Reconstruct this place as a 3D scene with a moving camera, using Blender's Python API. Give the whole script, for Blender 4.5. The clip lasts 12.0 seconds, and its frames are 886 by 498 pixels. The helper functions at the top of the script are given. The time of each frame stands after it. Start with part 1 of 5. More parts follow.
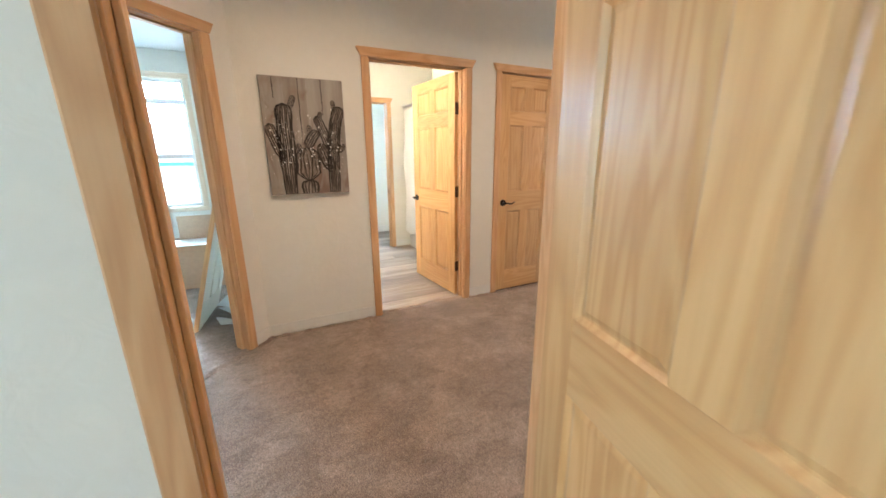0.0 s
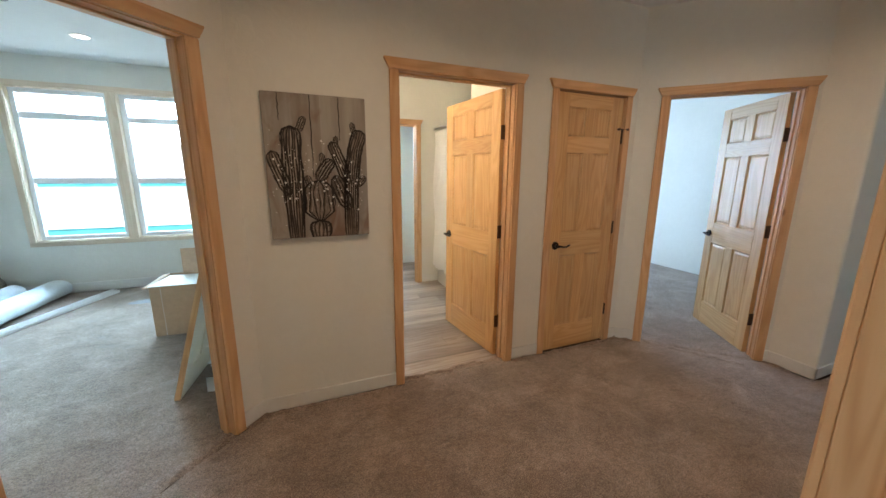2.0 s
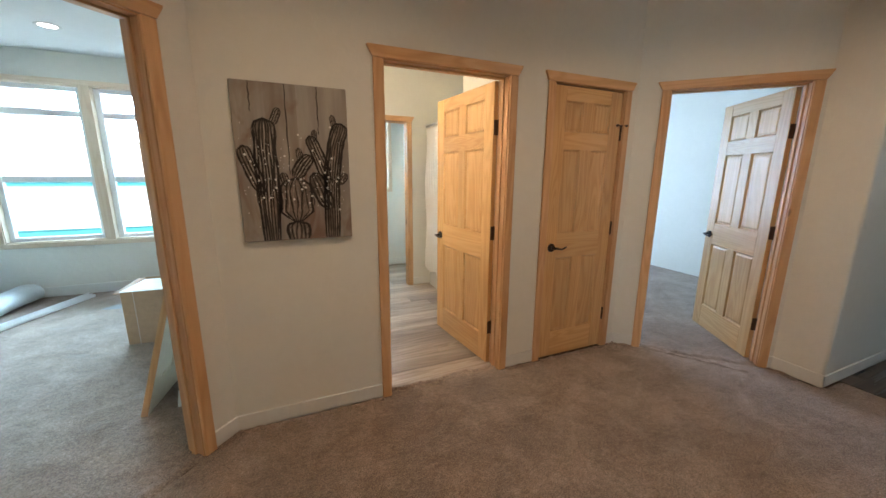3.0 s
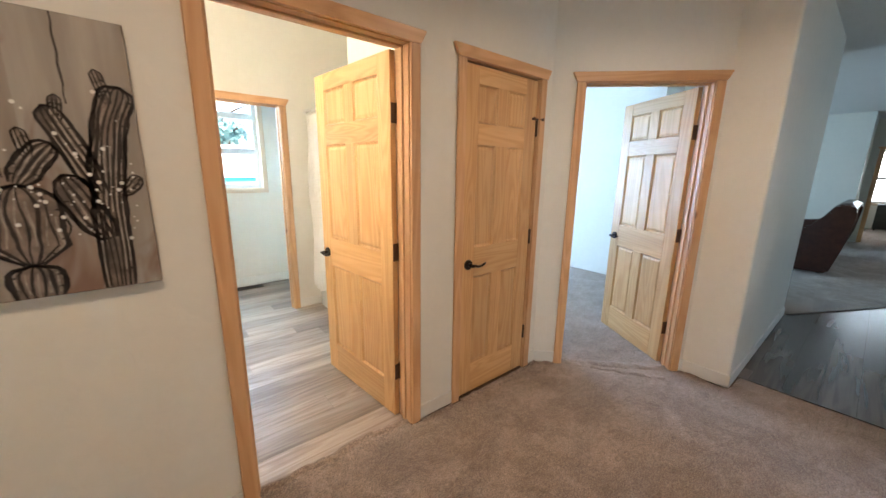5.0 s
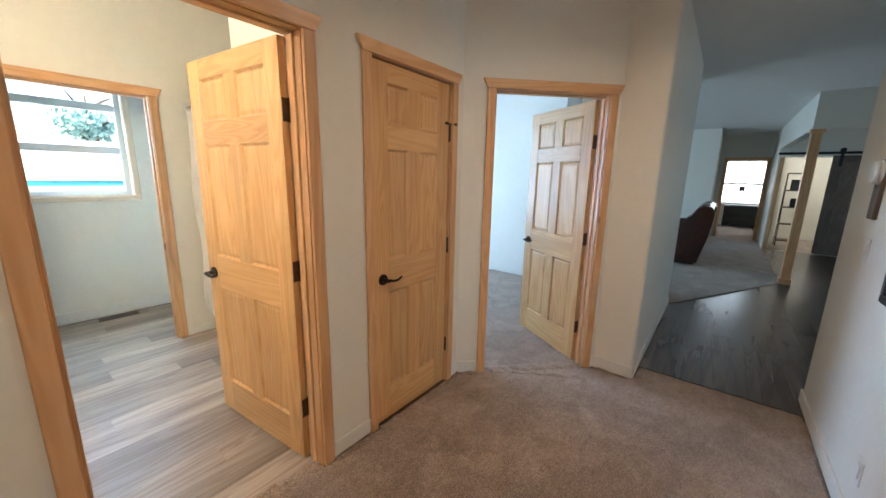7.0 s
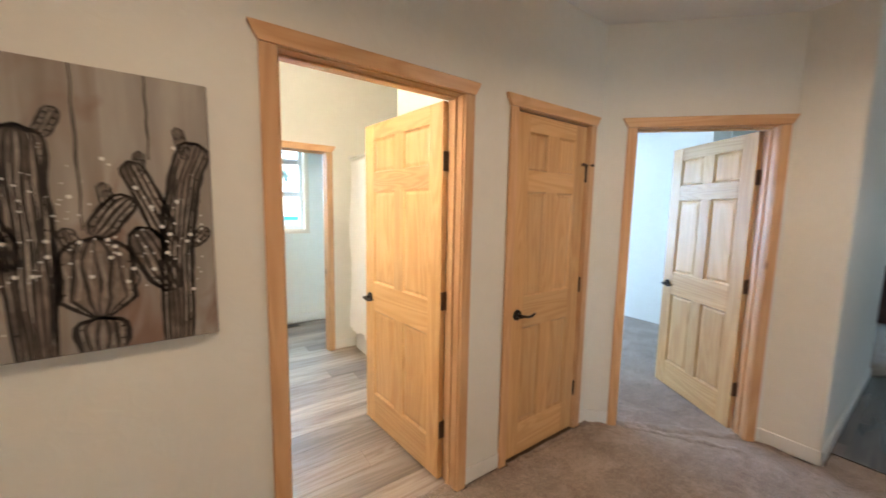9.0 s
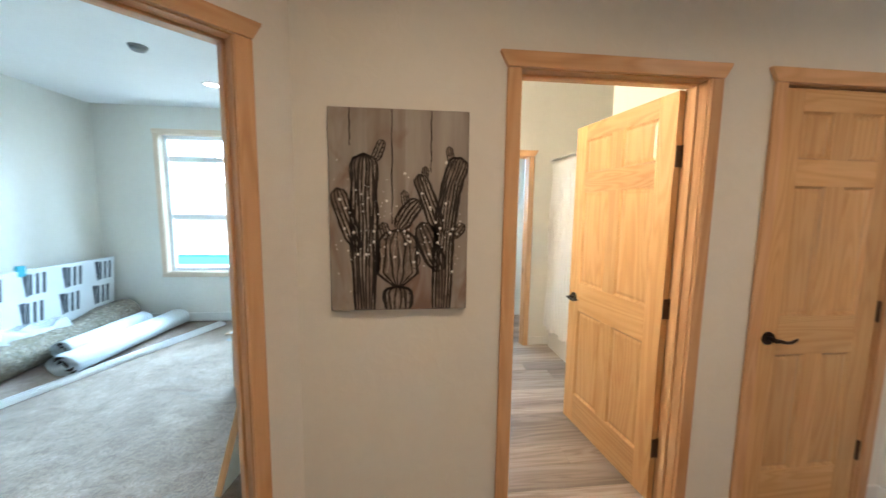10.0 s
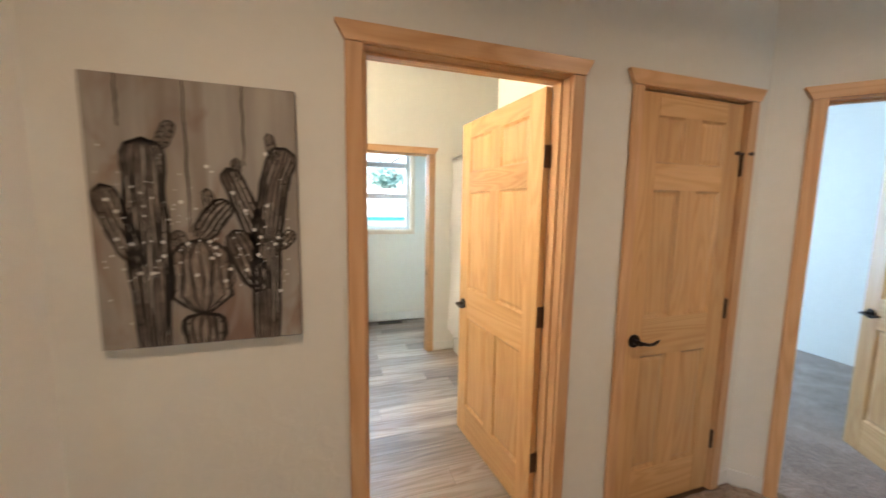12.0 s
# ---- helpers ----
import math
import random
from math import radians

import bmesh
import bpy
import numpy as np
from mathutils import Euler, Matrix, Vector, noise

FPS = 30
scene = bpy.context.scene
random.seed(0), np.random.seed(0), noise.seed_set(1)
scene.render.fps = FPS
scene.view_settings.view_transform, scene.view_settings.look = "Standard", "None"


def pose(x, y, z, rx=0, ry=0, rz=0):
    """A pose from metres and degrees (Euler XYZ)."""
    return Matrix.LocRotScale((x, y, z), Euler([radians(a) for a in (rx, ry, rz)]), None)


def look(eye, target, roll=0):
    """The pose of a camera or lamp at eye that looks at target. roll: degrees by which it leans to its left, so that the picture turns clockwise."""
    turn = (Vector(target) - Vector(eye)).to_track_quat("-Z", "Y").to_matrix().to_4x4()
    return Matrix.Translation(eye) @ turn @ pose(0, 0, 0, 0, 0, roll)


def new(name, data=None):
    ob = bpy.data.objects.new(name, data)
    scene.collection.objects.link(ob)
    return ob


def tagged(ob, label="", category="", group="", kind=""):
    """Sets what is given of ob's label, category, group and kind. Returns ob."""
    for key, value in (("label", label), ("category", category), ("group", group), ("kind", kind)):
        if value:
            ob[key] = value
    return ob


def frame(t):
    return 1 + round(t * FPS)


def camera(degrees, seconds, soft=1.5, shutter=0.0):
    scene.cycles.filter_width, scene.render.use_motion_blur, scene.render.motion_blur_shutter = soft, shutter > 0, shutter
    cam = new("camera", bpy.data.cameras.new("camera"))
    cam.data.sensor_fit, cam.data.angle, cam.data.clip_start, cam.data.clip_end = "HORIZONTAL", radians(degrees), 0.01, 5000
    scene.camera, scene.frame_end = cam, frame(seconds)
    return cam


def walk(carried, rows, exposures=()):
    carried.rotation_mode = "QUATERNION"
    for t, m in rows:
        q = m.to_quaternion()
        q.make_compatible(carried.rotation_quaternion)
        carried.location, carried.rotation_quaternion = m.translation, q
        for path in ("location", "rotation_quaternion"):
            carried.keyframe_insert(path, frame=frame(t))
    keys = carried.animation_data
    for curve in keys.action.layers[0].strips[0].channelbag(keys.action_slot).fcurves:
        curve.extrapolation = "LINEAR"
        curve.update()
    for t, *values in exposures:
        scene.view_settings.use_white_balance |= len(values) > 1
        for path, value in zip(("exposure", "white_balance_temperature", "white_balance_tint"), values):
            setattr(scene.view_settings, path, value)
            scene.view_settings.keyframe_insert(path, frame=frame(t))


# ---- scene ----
cam = camera(102.6, 12.0, shutter=0.32)
PATH = [
    (0, (-0.193, -0.14, 1.378), (0.658, 1.595, 0.864), -0.4),
    (0.5, (-0.139, 0.073, 1.433), (0.603, 1.872, 0.971), 0.3),
    (1, (-0.12, 0.324, 1.466), (0.622, 2.134, 1.05), 0.1),
    (1.5, (-0.084, 0.427, 1.486), (0.666, 2.233, 1.067), 0.3),
    (2, (-0.024, 0.487, 1.469), (0.722, 2.297, 1.059), 0.3),
    (2.5, (-0.003, 0.531, 1.465), (0.747, 2.339, 1.05), 0.4),
    (2.7, (0.021, 0.566, 1.45), (0.781, 2.37, 1.038), 0.4),
    (4.3, (0.254, 0.927, 1.499), (1.222, 2.623, 1.066), 0.7),
    (4.5, (0.269, 1.012, 1.496), (1.354, 2.637, 1.068), 0.7),
    (5, (0.389, 1.169, 1.485), (1.628, 2.68, 1.057), 0.8),
    (5.5, (0.479, 1.247, 1.489), (1.776, 2.71, 1.066), 1.0),
    (6, (0.497, 1.275, 1.513), (1.917, 2.616, 1.085), 1.1),
    (6.5, (0.54, 1.246, 1.509), (2.064, 2.468, 1.078), 1.3),
    (6.7, (0.545, 1.262, 1.502), (2.102, 2.446, 1.083), 1.2),
    (8.3, (0.454, 1.264, 1.523), (1.806, 2.72, 1.292), 1.1),
    (8.5, (0.433, 1.276, 1.528), (1.757, 2.758, 1.299), 1.0),
    (9, (0.338, 1.307, 1.527), (1.476, 2.937, 1.307), 1.0),
    (9.2, (0.295, 1.315, 1.502), (1.249, 3.061, 1.303), 0.2),
    (9.5, (0.218, 1.302, 1.491), (0.864, 3.184, 1.294), 0.5),
    (10, (0.127, 1.256, 1.514), (0.346, 3.231, 1.292), 0.7),
    (10.5, (0.136, 1.227, 1.506), (0.096, 3.215, 1.289), 0.6),
    (11, (0.227, 1.219, 1.507), (0.172, 3.207, 1.291), 0.6),
    (11.5, (0.345, 1.278, 1.503), (0.474, 3.262, 1.286), 0.7),
    (11.7, (0.406, 1.34, 1.511), (0.697, 3.306, 1.291), 0.6),
    (12, (0.487, 1.429, 1.537), (1.086, 3.324, 1.311), 0.9),
]
EXPOSURES = [(0.0, 2.86, 6150, 10), (0.6, 2.68, 6000, 10), (1.5, 2.12, 6400, 10), (2.5, 1.92, 6600, 10), (4.5, 2.45, 6300, 10), (5.0, 2.55, 6200, 10),
             (6.5, 2.24, 6300, 10), (8.5, 2.36, 6350, 10), (9.5, 2.6, 6200, 10), (10.5, 2.06, 6500, 10), (11.4, 1.98, 6600, 10), (12.0, 2.32, 6350, 10)]
walk(cam, [(t, look(eye, target, roll)) for t, eye, target, roll in PATH], EXPOSURES)

# ---- light ----
world = bpy.data.worlds.new("sky")
scene.world = world
world.use_nodes = True
wn = world.node_tree
sky = wn.nodes.new("ShaderNodeTexSky")
sky.sky_type = "NISHITA"
sky.sun_disc = False
sky.sun_elevation = radians(48)
sky.sun_rotation = radians(241)
wn.nodes["Background"].inputs[1].default_value = 0.15
wn.links.new(sky.outputs[0], wn.nodes["Background"].inputs[0])


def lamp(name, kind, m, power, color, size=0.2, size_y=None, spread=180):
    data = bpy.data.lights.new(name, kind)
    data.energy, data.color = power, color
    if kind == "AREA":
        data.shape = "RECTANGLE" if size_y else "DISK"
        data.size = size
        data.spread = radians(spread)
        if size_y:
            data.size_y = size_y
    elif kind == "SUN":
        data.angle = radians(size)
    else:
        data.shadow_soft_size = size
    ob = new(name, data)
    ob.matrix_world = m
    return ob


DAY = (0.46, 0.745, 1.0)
WARM = (1.0, 0.715, 0.49)
lamp("sun", "SUN", look((-11, -6, 11), (0, 0, 0)), 5.0, (1.0, 0.95, 0.86), 0.5)
# daylight: added panels outside above the north windows, in place of open sky
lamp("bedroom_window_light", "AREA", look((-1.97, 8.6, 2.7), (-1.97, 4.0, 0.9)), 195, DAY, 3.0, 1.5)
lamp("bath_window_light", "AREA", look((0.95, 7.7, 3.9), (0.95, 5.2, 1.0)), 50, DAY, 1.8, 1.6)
# daylight lamps in window openings, most of them out of view
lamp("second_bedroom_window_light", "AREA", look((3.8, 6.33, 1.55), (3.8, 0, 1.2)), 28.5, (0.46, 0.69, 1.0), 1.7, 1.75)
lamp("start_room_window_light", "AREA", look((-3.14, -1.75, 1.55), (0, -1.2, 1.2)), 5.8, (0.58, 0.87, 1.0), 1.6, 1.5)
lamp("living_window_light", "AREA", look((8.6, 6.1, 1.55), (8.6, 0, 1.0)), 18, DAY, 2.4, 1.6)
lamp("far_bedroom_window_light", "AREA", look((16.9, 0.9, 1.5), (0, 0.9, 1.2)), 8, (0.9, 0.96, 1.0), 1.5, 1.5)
# unseen fill lamp added to brighten the study, without a fixture
lamp("study_light", "AREA", pose(13.0, -0.6, 2.70), 6, (1.0, 0.95, 0.85), 0.3)
# hall ceiling lamps, out of view; the east one is added fill
lamp("hall_lamp", "AREA", pose(0.25, 1.45, 2.715), 2.65, WARM, 0.15, spread=155)
lamp("hall_lamp_east", "AREA", pose(2.2, 1.45, 2.715), 2.25, WARM, 0.15, spread=152)
# unseen bathroom wall light, placed without a fixture
lamp("bath_lamp", "POINT", pose(0.06, 3.02, 2.12), 11.2, (1.0, 0.84, 0.64), 0.09)
# daylight of an unseen kitchen window, for the corridor's north wall
lamp("kitchen_window_light", "AREA", look((7.0, -3.74, 1.6), (7.0, 0, 1.2)), 2.6, DAY, 1.6, 1.1)
# recessed bedroom ceiling lamp
lamp("bedroom_lamp", "AREA", pose(-1.81, 5.25, 2.715), 1, (1.0, 0.95, 0.9), 0.13)

# ---- materials ----


def material(name):
    m = bpy.data.materials.new(name)
    m.use_nodes = True
    return m, m.node_tree, m.node_tree.nodes["Principled BSDF"]


def node(t, kind, **sets):
    n = t.nodes.new("ShaderNode" + kind)
    for key, value in sets.items():
        if key in n.inputs:
            n.inputs[key].default_value = value
    return n


def coords(t, scale=(1, 1, 1), shift=True):
    """Object coordinates, scaled, moved by the object's own random number."""
    tc = t.nodes.new("ShaderNodeTexCoord")
    mp = t.nodes.new("ShaderNodeMapping")
    mp.inputs["Scale"].default_value = scale
    t.links.new(tc.outputs["Object"], mp.inputs["Vector"])
    if shift:
        oi = t.nodes.new("ShaderNodeObjectInfo")
        mul = t.nodes.new("ShaderNodeMath")
        mul.operation = "MULTIPLY"
        mul.inputs[1].default_value = 37.0
        t.links.new(oi.outputs["Random"], mul.inputs[0])
        t.links.new(mul.outputs[0], mp.inputs["Location"])
    return mp.outputs[0]


def ramp(t, source, stops):
    r = t.nodes.new("ShaderNodeValToRGB")
    while len(r.color_ramp.elements) < len(stops):
        r.color_ramp.elements.new(0.5)
    for e, (p, c) in zip(r.color_ramp.elements, stops):
        e.position = p
        e.color = (*c, 1) if len(c) == 3 else c
    t.links.new(source, r.inputs[0])
    return r.outputs[0]


def mixc(t, fac, a, b, mode="MIX"):
    n = t.nodes.new("ShaderNodeMix")
    n.data_type, n.blend_type = "RGBA", mode
    for socket, value in ((n.inputs[0], fac), (n.inputs[6], a), (n.inputs[7], b)):
        if isinstance(value, bpy.types.NodeSocket):
            t.links.new(value, socket)
        else:
            socket.default_value = (*value, 1) if isinstance(value, tuple) else value
    return n.outputs[2]


def bump(t, bsdf, height, strength, distance):
    b = t.nodes.new("ShaderNodeBump")
    b.inputs["Strength"].default_value, b.inputs["Distance"].default_value = strength, distance
    t.links.new(height, b.inputs["Height"])
    t.links.new(b.outputs[0], bsdf.inputs["Normal"])


def noise_tex(t, vector, scale, detail=3.0, rough=0.55, distortion=0.0):
    n = node(t, "TexNoise", Scale=scale, Detail=detail, Roughness=rough, Distortion=distortion)
    t.links.new(vector, n.inputs["Vector"])
    return n.outputs[0]


def plain(name, color, rough=0.5, metal=0.0, vary=0.12, scale=30.0, grain=0.0, coat=0.0):
    m, t, b = material(name)
    v = coords(t)
    n = noise_tex(t, v, scale, 4)
    big = noise_tex(t, v, scale * 0.12, 2)
    dark = tuple(c * (1 - vary) for c in color)
    light = tuple(min(1, c * (1 + vary)) for c in color)
    c1 = ramp(t, n, [(0.3, dark), (0.7, light)])
    c2 = mixc(t, 0.35, c1, ramp(t, big, [(0.3, dark), (0.7, light)]))
    t.links.new(c2, b.inputs["Base Color"])
    b.inputs["Roughness"].default_value, b.inputs["Metallic"].default_value = rough, metal
    b.inputs["Coat Weight"].default_value = coat
    if grain:
        bump(t, b, n, grain, 0.01)
    return m


def wood(name, pale, mid, dark, axis=2, rough=0.38, ring=7.0, knots=True, coat=0.15, vary=0.10, lines=9.0, streak=0.4, pores=0.10):
    """Boards with long grain along one axis, cathedral rings, streaks and a few knots."""
    m, t, b = material(name)
    s = [1.0, 1.0, 1.0]
    s[axis] = 0.09
    v = coords(t, tuple(s))
    rings = noise_tex(t, v, ring, 2, 0.5, 0.6)
    wave = t.nodes.new("ShaderNodeMath")
    wave.operation = "MULTIPLY"
    wave.inputs[1].default_value = lines
    t.links.new(rings, wave.inputs[0])
    fr = t.nodes.new("ShaderNodeMath")
    fr.operation = "PINGPONG"
    fr.inputs[1].default_value = 0.5
    t.links.new(wave.outputs[0], fr.inputs[0])
    s2 = [120.0, 120.0, 120.0]
    s2[axis] = 3.0
    fine = noise_tex(t, coords(t, tuple(s2)), 1.0, 3)
    s3 = [5.0, 5.0, 5.0]
    s3[axis] = 0.5
    patch = noise_tex(t, coords(t, tuple(s3)), 1.0, 2)
    deep = tuple(a * 0.62 + b2 * 0.38 for a, b2 in zip(mid, dark))
    col = ramp(t, fr.outputs[0], [(0.0, deep), (0.16, mid), (0.36, pale), (0.5, pale)])
    col = mixc(t, streak, col, ramp(t, patch, [(0.3, dark), (0.5, mid), (0.7, pale)]))
    col = mixc(t, pores, col, ramp(t, fine, [(0.35, dark), (0.6, pale)]))
    if knots:
        s4 = [3.2, 3.2, 3.2]
        s4[axis] = 1.7
        vo = node(t, "TexVoronoi", Scale=1.0, Randomness=1.0)
        t.links.new(coords(t, tuple(s4)), vo.inputs["Vector"])
        k = ramp(t, vo.outputs["Distance"], [(0.0, (1, 1, 1)), (0.035, (0.8, 0.8, 0.8)), (0.075, (0, 0, 0))])
        col = mixc(t, k, col, tuple(c * 0.42 for c in dark))
    oi = t.nodes.new("ShaderNodeObjectInfo")
    col = mixc(t, 1.0, col, ramp(t, oi.outputs["Random"], [(0.0, (1 - vary,) * 3), (1.0, (1 + vary,) * 3)]), "MULTIPLY")
    t.links.new(col, b.inputs["Base Color"])
    b.inputs["Roughness"].default_value = rough
    b.inputs["Coat Weight"].default_value = coat
    b.inputs["Coat Roughness"].default_value = 0.25
    bump(t, b, fine, 0.08, 0.002)
    return m


PINE = ((0.705, 0.437, 0.232), (0.62, 0.350, 0.166), (0.465, 0.228, 0.098))
M_PINE = wood("pine_upright", *PINE, axis=2)
DOOR_PINE = ((0.70, 0.443, 0.205), (0.615, 0.354, 0.142), (0.46, 0.228, 0.082))
M_PANEL = wood("pine_clear", *DOOR_PINE, axis=2, knots=False, ring=6.0, lines=11.0, coat=0.5, rough=0.42)
M_PANEL_X = wood("pine_clear_level", *DOOR_PINE, axis=0, knots=False, ring=5.0, lines=20.0, coat=0.5, rough=0.42)
M_PINE_X = wood("pine_level", *PINE, axis=0)
# window trim is the same pine, its colour paled by window glare
M_TRIM = wood("pine_upright_glare", (0.78, 0.66, 0.52), (0.72, 0.58, 0.43), (0.62, 0.46, 0.32), axis=2, knots=False)
M_TRIM_X = wood("pine_level_glare", (0.78, 0.66, 0.52), (0.72, 0.58, 0.43), (0.62, 0.46, 0.32), axis=0, knots=False)
M_PINE_Y = wood("pine_level_y", *PINE, axis=1)


def wall_material():
    m, t, b = material("wall_paint")
    v = coords(t, shift=False)
    n = noise_tex(t, v, 55, 3, 0.5, 0.3)
    blot = noise_tex(t, v, 14, 3, 0.6, 0.8)
    big = noise_tex(t, v, 1.3, 3)
    c = mixc(t, 0.5, ramp(t, big, [(0.3, (0.725, 0.708, 0.64)), (0.7, (0.78, 0.763, 0.695))]),
             ramp(t, blot, [(0.35, (0.735, 0.718, 0.65)), (0.65, (0.77, 0.753, 0.685))]))
    t.links.new(c, b.inputs["Base Color"])
    b.inputs["Roughness"].default_value = 0.62
    h = ramp(t, blot, [(0.46, (0, 0, 0)), (0.60, (1, 1, 1))])
    bump(t, b, mixc(t, 0.25, h, n), 0.15, 0.004)
    return m


def carpet_material(name="carpet", dust=False):
    """Cut pile: tufts, clumps, and wide patches where the nap is brushed one way or the other."""
    m, t, b = material(name)
    v = coords(t, shift=False)
    tuft = noise_tex(t, v, 150, 4, 0.7)
    clump = noise_tex(t, v, 42, 5, 0.7, 0.5)
    brushed = noise_tex(t, v, 5.5, 5, 0.65, 0.5)
    grey = lambda lo, hi: [(0.36, (lo, lo, lo)), (0.64, (hi, hi, hi))]
    c = mixc(t, 1.0, ramp(t, tuft, [(0.32, (0.130, 0.094, 0.072)), (0.5, (0.305, 0.229, 0.178)), (0.68, (0.51, 0.405, 0.33))]), ramp(t, clump, grey(0.80, 1.18)), "MULTIPLY")
    c = mixc(t, 1.0, c, ramp(t, brushed, grey(0.87, 1.13)), "MULTIPLY")
    scuff = noise_tex(t, v, 2.6, 5, 0.6, 0.6)
    c = mixc(t, 1.0, c, ramp(t, scuff, [(0.45, (0.86, 0.85, 0.84)), (0.57, (1.05, 1.05, 1.05))]), "MULTIPLY")
    track = noise_tex(t, coords(t, (1.0, 2.4, 1.0), shift=False), 5.0, 4, 0.6, 0.5)
    c = mixc(t, 1.0, c, ramp(t, track, [(0.54, (1.03, 1.03, 1.03)), (0.66, (0.86, 0.85, 0.84))]), "MULTIPLY")
    if dust:
        d = noise_tex(t, coords(t, (1.0, 1.6, 1.0), shift=False), 1.7, 5, 0.62, 1.0)
        c = mixc(t, ramp(t, d, [(0.60, (0.0, 0.0, 0.0)), (0.74, (0.5, 0.5, 0.5))]), c, (0.34, 0.325, 0.30))
    t.links.new(c, b.inputs["Base Color"])
    b.inputs["Roughness"].default_value = 1.0
    b.inputs["Specular IOR Level"].default_value = 0.1
    b.inputs["Sheen Weight"].default_value = 0.25
    bump(t, b, mixc(t, 0.5, tuft, clump), 1.0, 0.010)
    return m


M_WALL = wall_material()
M_CARPET = carpet_material()
M_CARPET_DUSTY = carpet_material("dusty_carpet", True)
M_CEIL = plain("ceiling_paint", (0.78, 0.78, 0.76), 0.8, vary=0.03, scale=60, grain=0.15)
M_WHITE = plain("white_trim_paint", (0.74, 0.73, 0.69), 0.45, vary=0.04, scale=20)
M_VINYL = plain("white_vinyl_frame", (0.82, 0.83, 0.84), 0.35, vary=0.02)
M_BRONZE = plain("oil_rubbed_bronze", (0.035, 0.024, 0.018), 0.35, metal=0.8, vary=0.3, scale=80)
M_HINGE = plain("bronze_hinge", (0.095, 0.060, 0.042), 0.45, metal=0.7, vary=0.3, scale=60)
M_PLANK = wood("vinyl_plank", (0.50, 0.42, 0.35), (0.305, 0.238, 0.186), (0.135, 0.094, 0.068), axis=0, rough=0.34, ring=12, knots=False, coat=0.05, vary=0.28, lines=5.0, streak=0.55, pores=0.2)
M_DARKPLANK = wood("dark_vinyl_plank", (0.135, 0.110, 0.094), (0.080, 0.064, 0.055), (0.034, 0.027, 0.024), axis=0, rough=0.27, ring=12, knots=False, coat=0.1, vary=0.34, lines=3.0, streak=0.6, pores=0.06)
M_CARD = plain("cardboard", (0.52, 0.345, 0.225), 0.85, vary=0.1, scale=25)
M_SUB = plain("subfloor_board", (0.10, 0.065, 0.04), 0.9, vary=0.3, scale=12)
M_GROUND = plain("pale_gravel", (0.42, 0.42, 0.38), 0.95, vary=0.25, scale=3)


def glass_material():
    m, t, b = material("window_glass")
    b.inputs["Transmission Weight"].default_value = 1.0
    b.inputs["Roughness"].default_value = 0.0
    b.inputs["IOR"].default_value = 1.02
    return m


M_GLASS = glass_material()

# ---- mesh helpers ----


def box(bm, x0, x1, y0, y1, z0, z1, bevel=0.0):
    g = bmesh.ops.create_cube(bm, size=1.0)
    for v in g["verts"]:
        v.co = Vector((x0 + (v.co.x + 0.5) * (x1 - x0), y0 + (v.co.y + 0.5) * (y1 - y0), z0 + (v.co.z + 0.5) * (z1 - z0)))
    if bevel:
        edges = {e for v in g["verts"] for e in v.link_edges}
        bmesh.ops.bevel(bm, geom=list(edges), offset=bevel, segments=1, affect="EDGES")


def cyl(bm, p0, p1, r0, r1=None, n=16, caps=True):
    p0, p1 = Vector(p0), Vector(p1)
    r1 = r0 if r1 is None else r1
    q = (p1 - p0).to_track_quat("Z", "Y")
    a = [bm.verts.new(p0 + q @ Vector((r0 * math.cos(k * math.tau / n), r0 * math.sin(k * math.tau / n), 0))) for k in range(n)]
    b = [bm.verts.new(p1 + q @ Vector((r1 * math.cos(k * math.tau / n), r1 * math.sin(k * math.tau / n), 0))) for k in range(n)]
    for k in range(n):
        f = bm.faces.new((a[k], a[(k + 1) % n], b[(k + 1) % n], b[k]))
        f.smooth = True
    if caps:
        bm.faces.new(a[::-1])
        bm.faces.new(b)


def tube(bm, pts, radii, n=10, flat=1.0):
    """A bent rod through the points."""
    rings = []
    pts = [Vector(p) for p in pts]
    for i, p in enumerate(pts):
        d = pts[min(i + 1, len(pts) - 1)] - pts[max(i - 1, 0)]
        q = d.to_track_quat("Z", "Y")
        r = radii[i] if isinstance(radii, (list, tuple)) else radii
        rings.append([bm.verts.new(p + q @ Vector((r * math.cos(k * math.tau / n), flat * r * math.sin(k * math.tau / n), 0))) for k in range(n)])
    for a, b in zip(rings, rings[1:]):
        for k in range(n):
            f = bm.faces.new((a[k], a[(k + 1) % n], b[(k + 1) % n], b[k]))
            f.smooth = True
    bm.faces.new(rings[0][::-1])
    bm.faces.new(rings[-1])


def prism(bm, outline, y0, y1):
    """A plate with an outline in x and z, from y0 to y1."""
    a = [bm.verts.new((x, y0, z)) for x, z in outline]
    b = [bm.verts.new((x, y1, z)) for x, z in outline]
    n = len(a)
    for k in range(n):
        bm.faces.new((a[k], a[(k + 1) % n], b[(k + 1) % n], b[k]))
    bm.faces.new(a[::-1])
    bm.faces.new(b)


def part(name, bm, mat, parent=None, label="", m=None):
    bmesh.ops.recalc_face_normals(bm, faces=bm.faces)
    me = bpy.data.meshes.new(name)
    bm.to_mesh(me)
    bm.free()
    me.materials.append(mat)
    ob = new(name, me)
    if parent:
        ob.parent = parent
    if m is not None:
        ob.matrix_basis = m
    if label:
        ob["label"] = label
    return ob


def solid(name, mat, dims, parent=None, label="", bevel=0.0, m=None):
    bm = bmesh.new()
    box(bm, *dims, bevel)
    return part(name, bm, mat, parent, label, m)


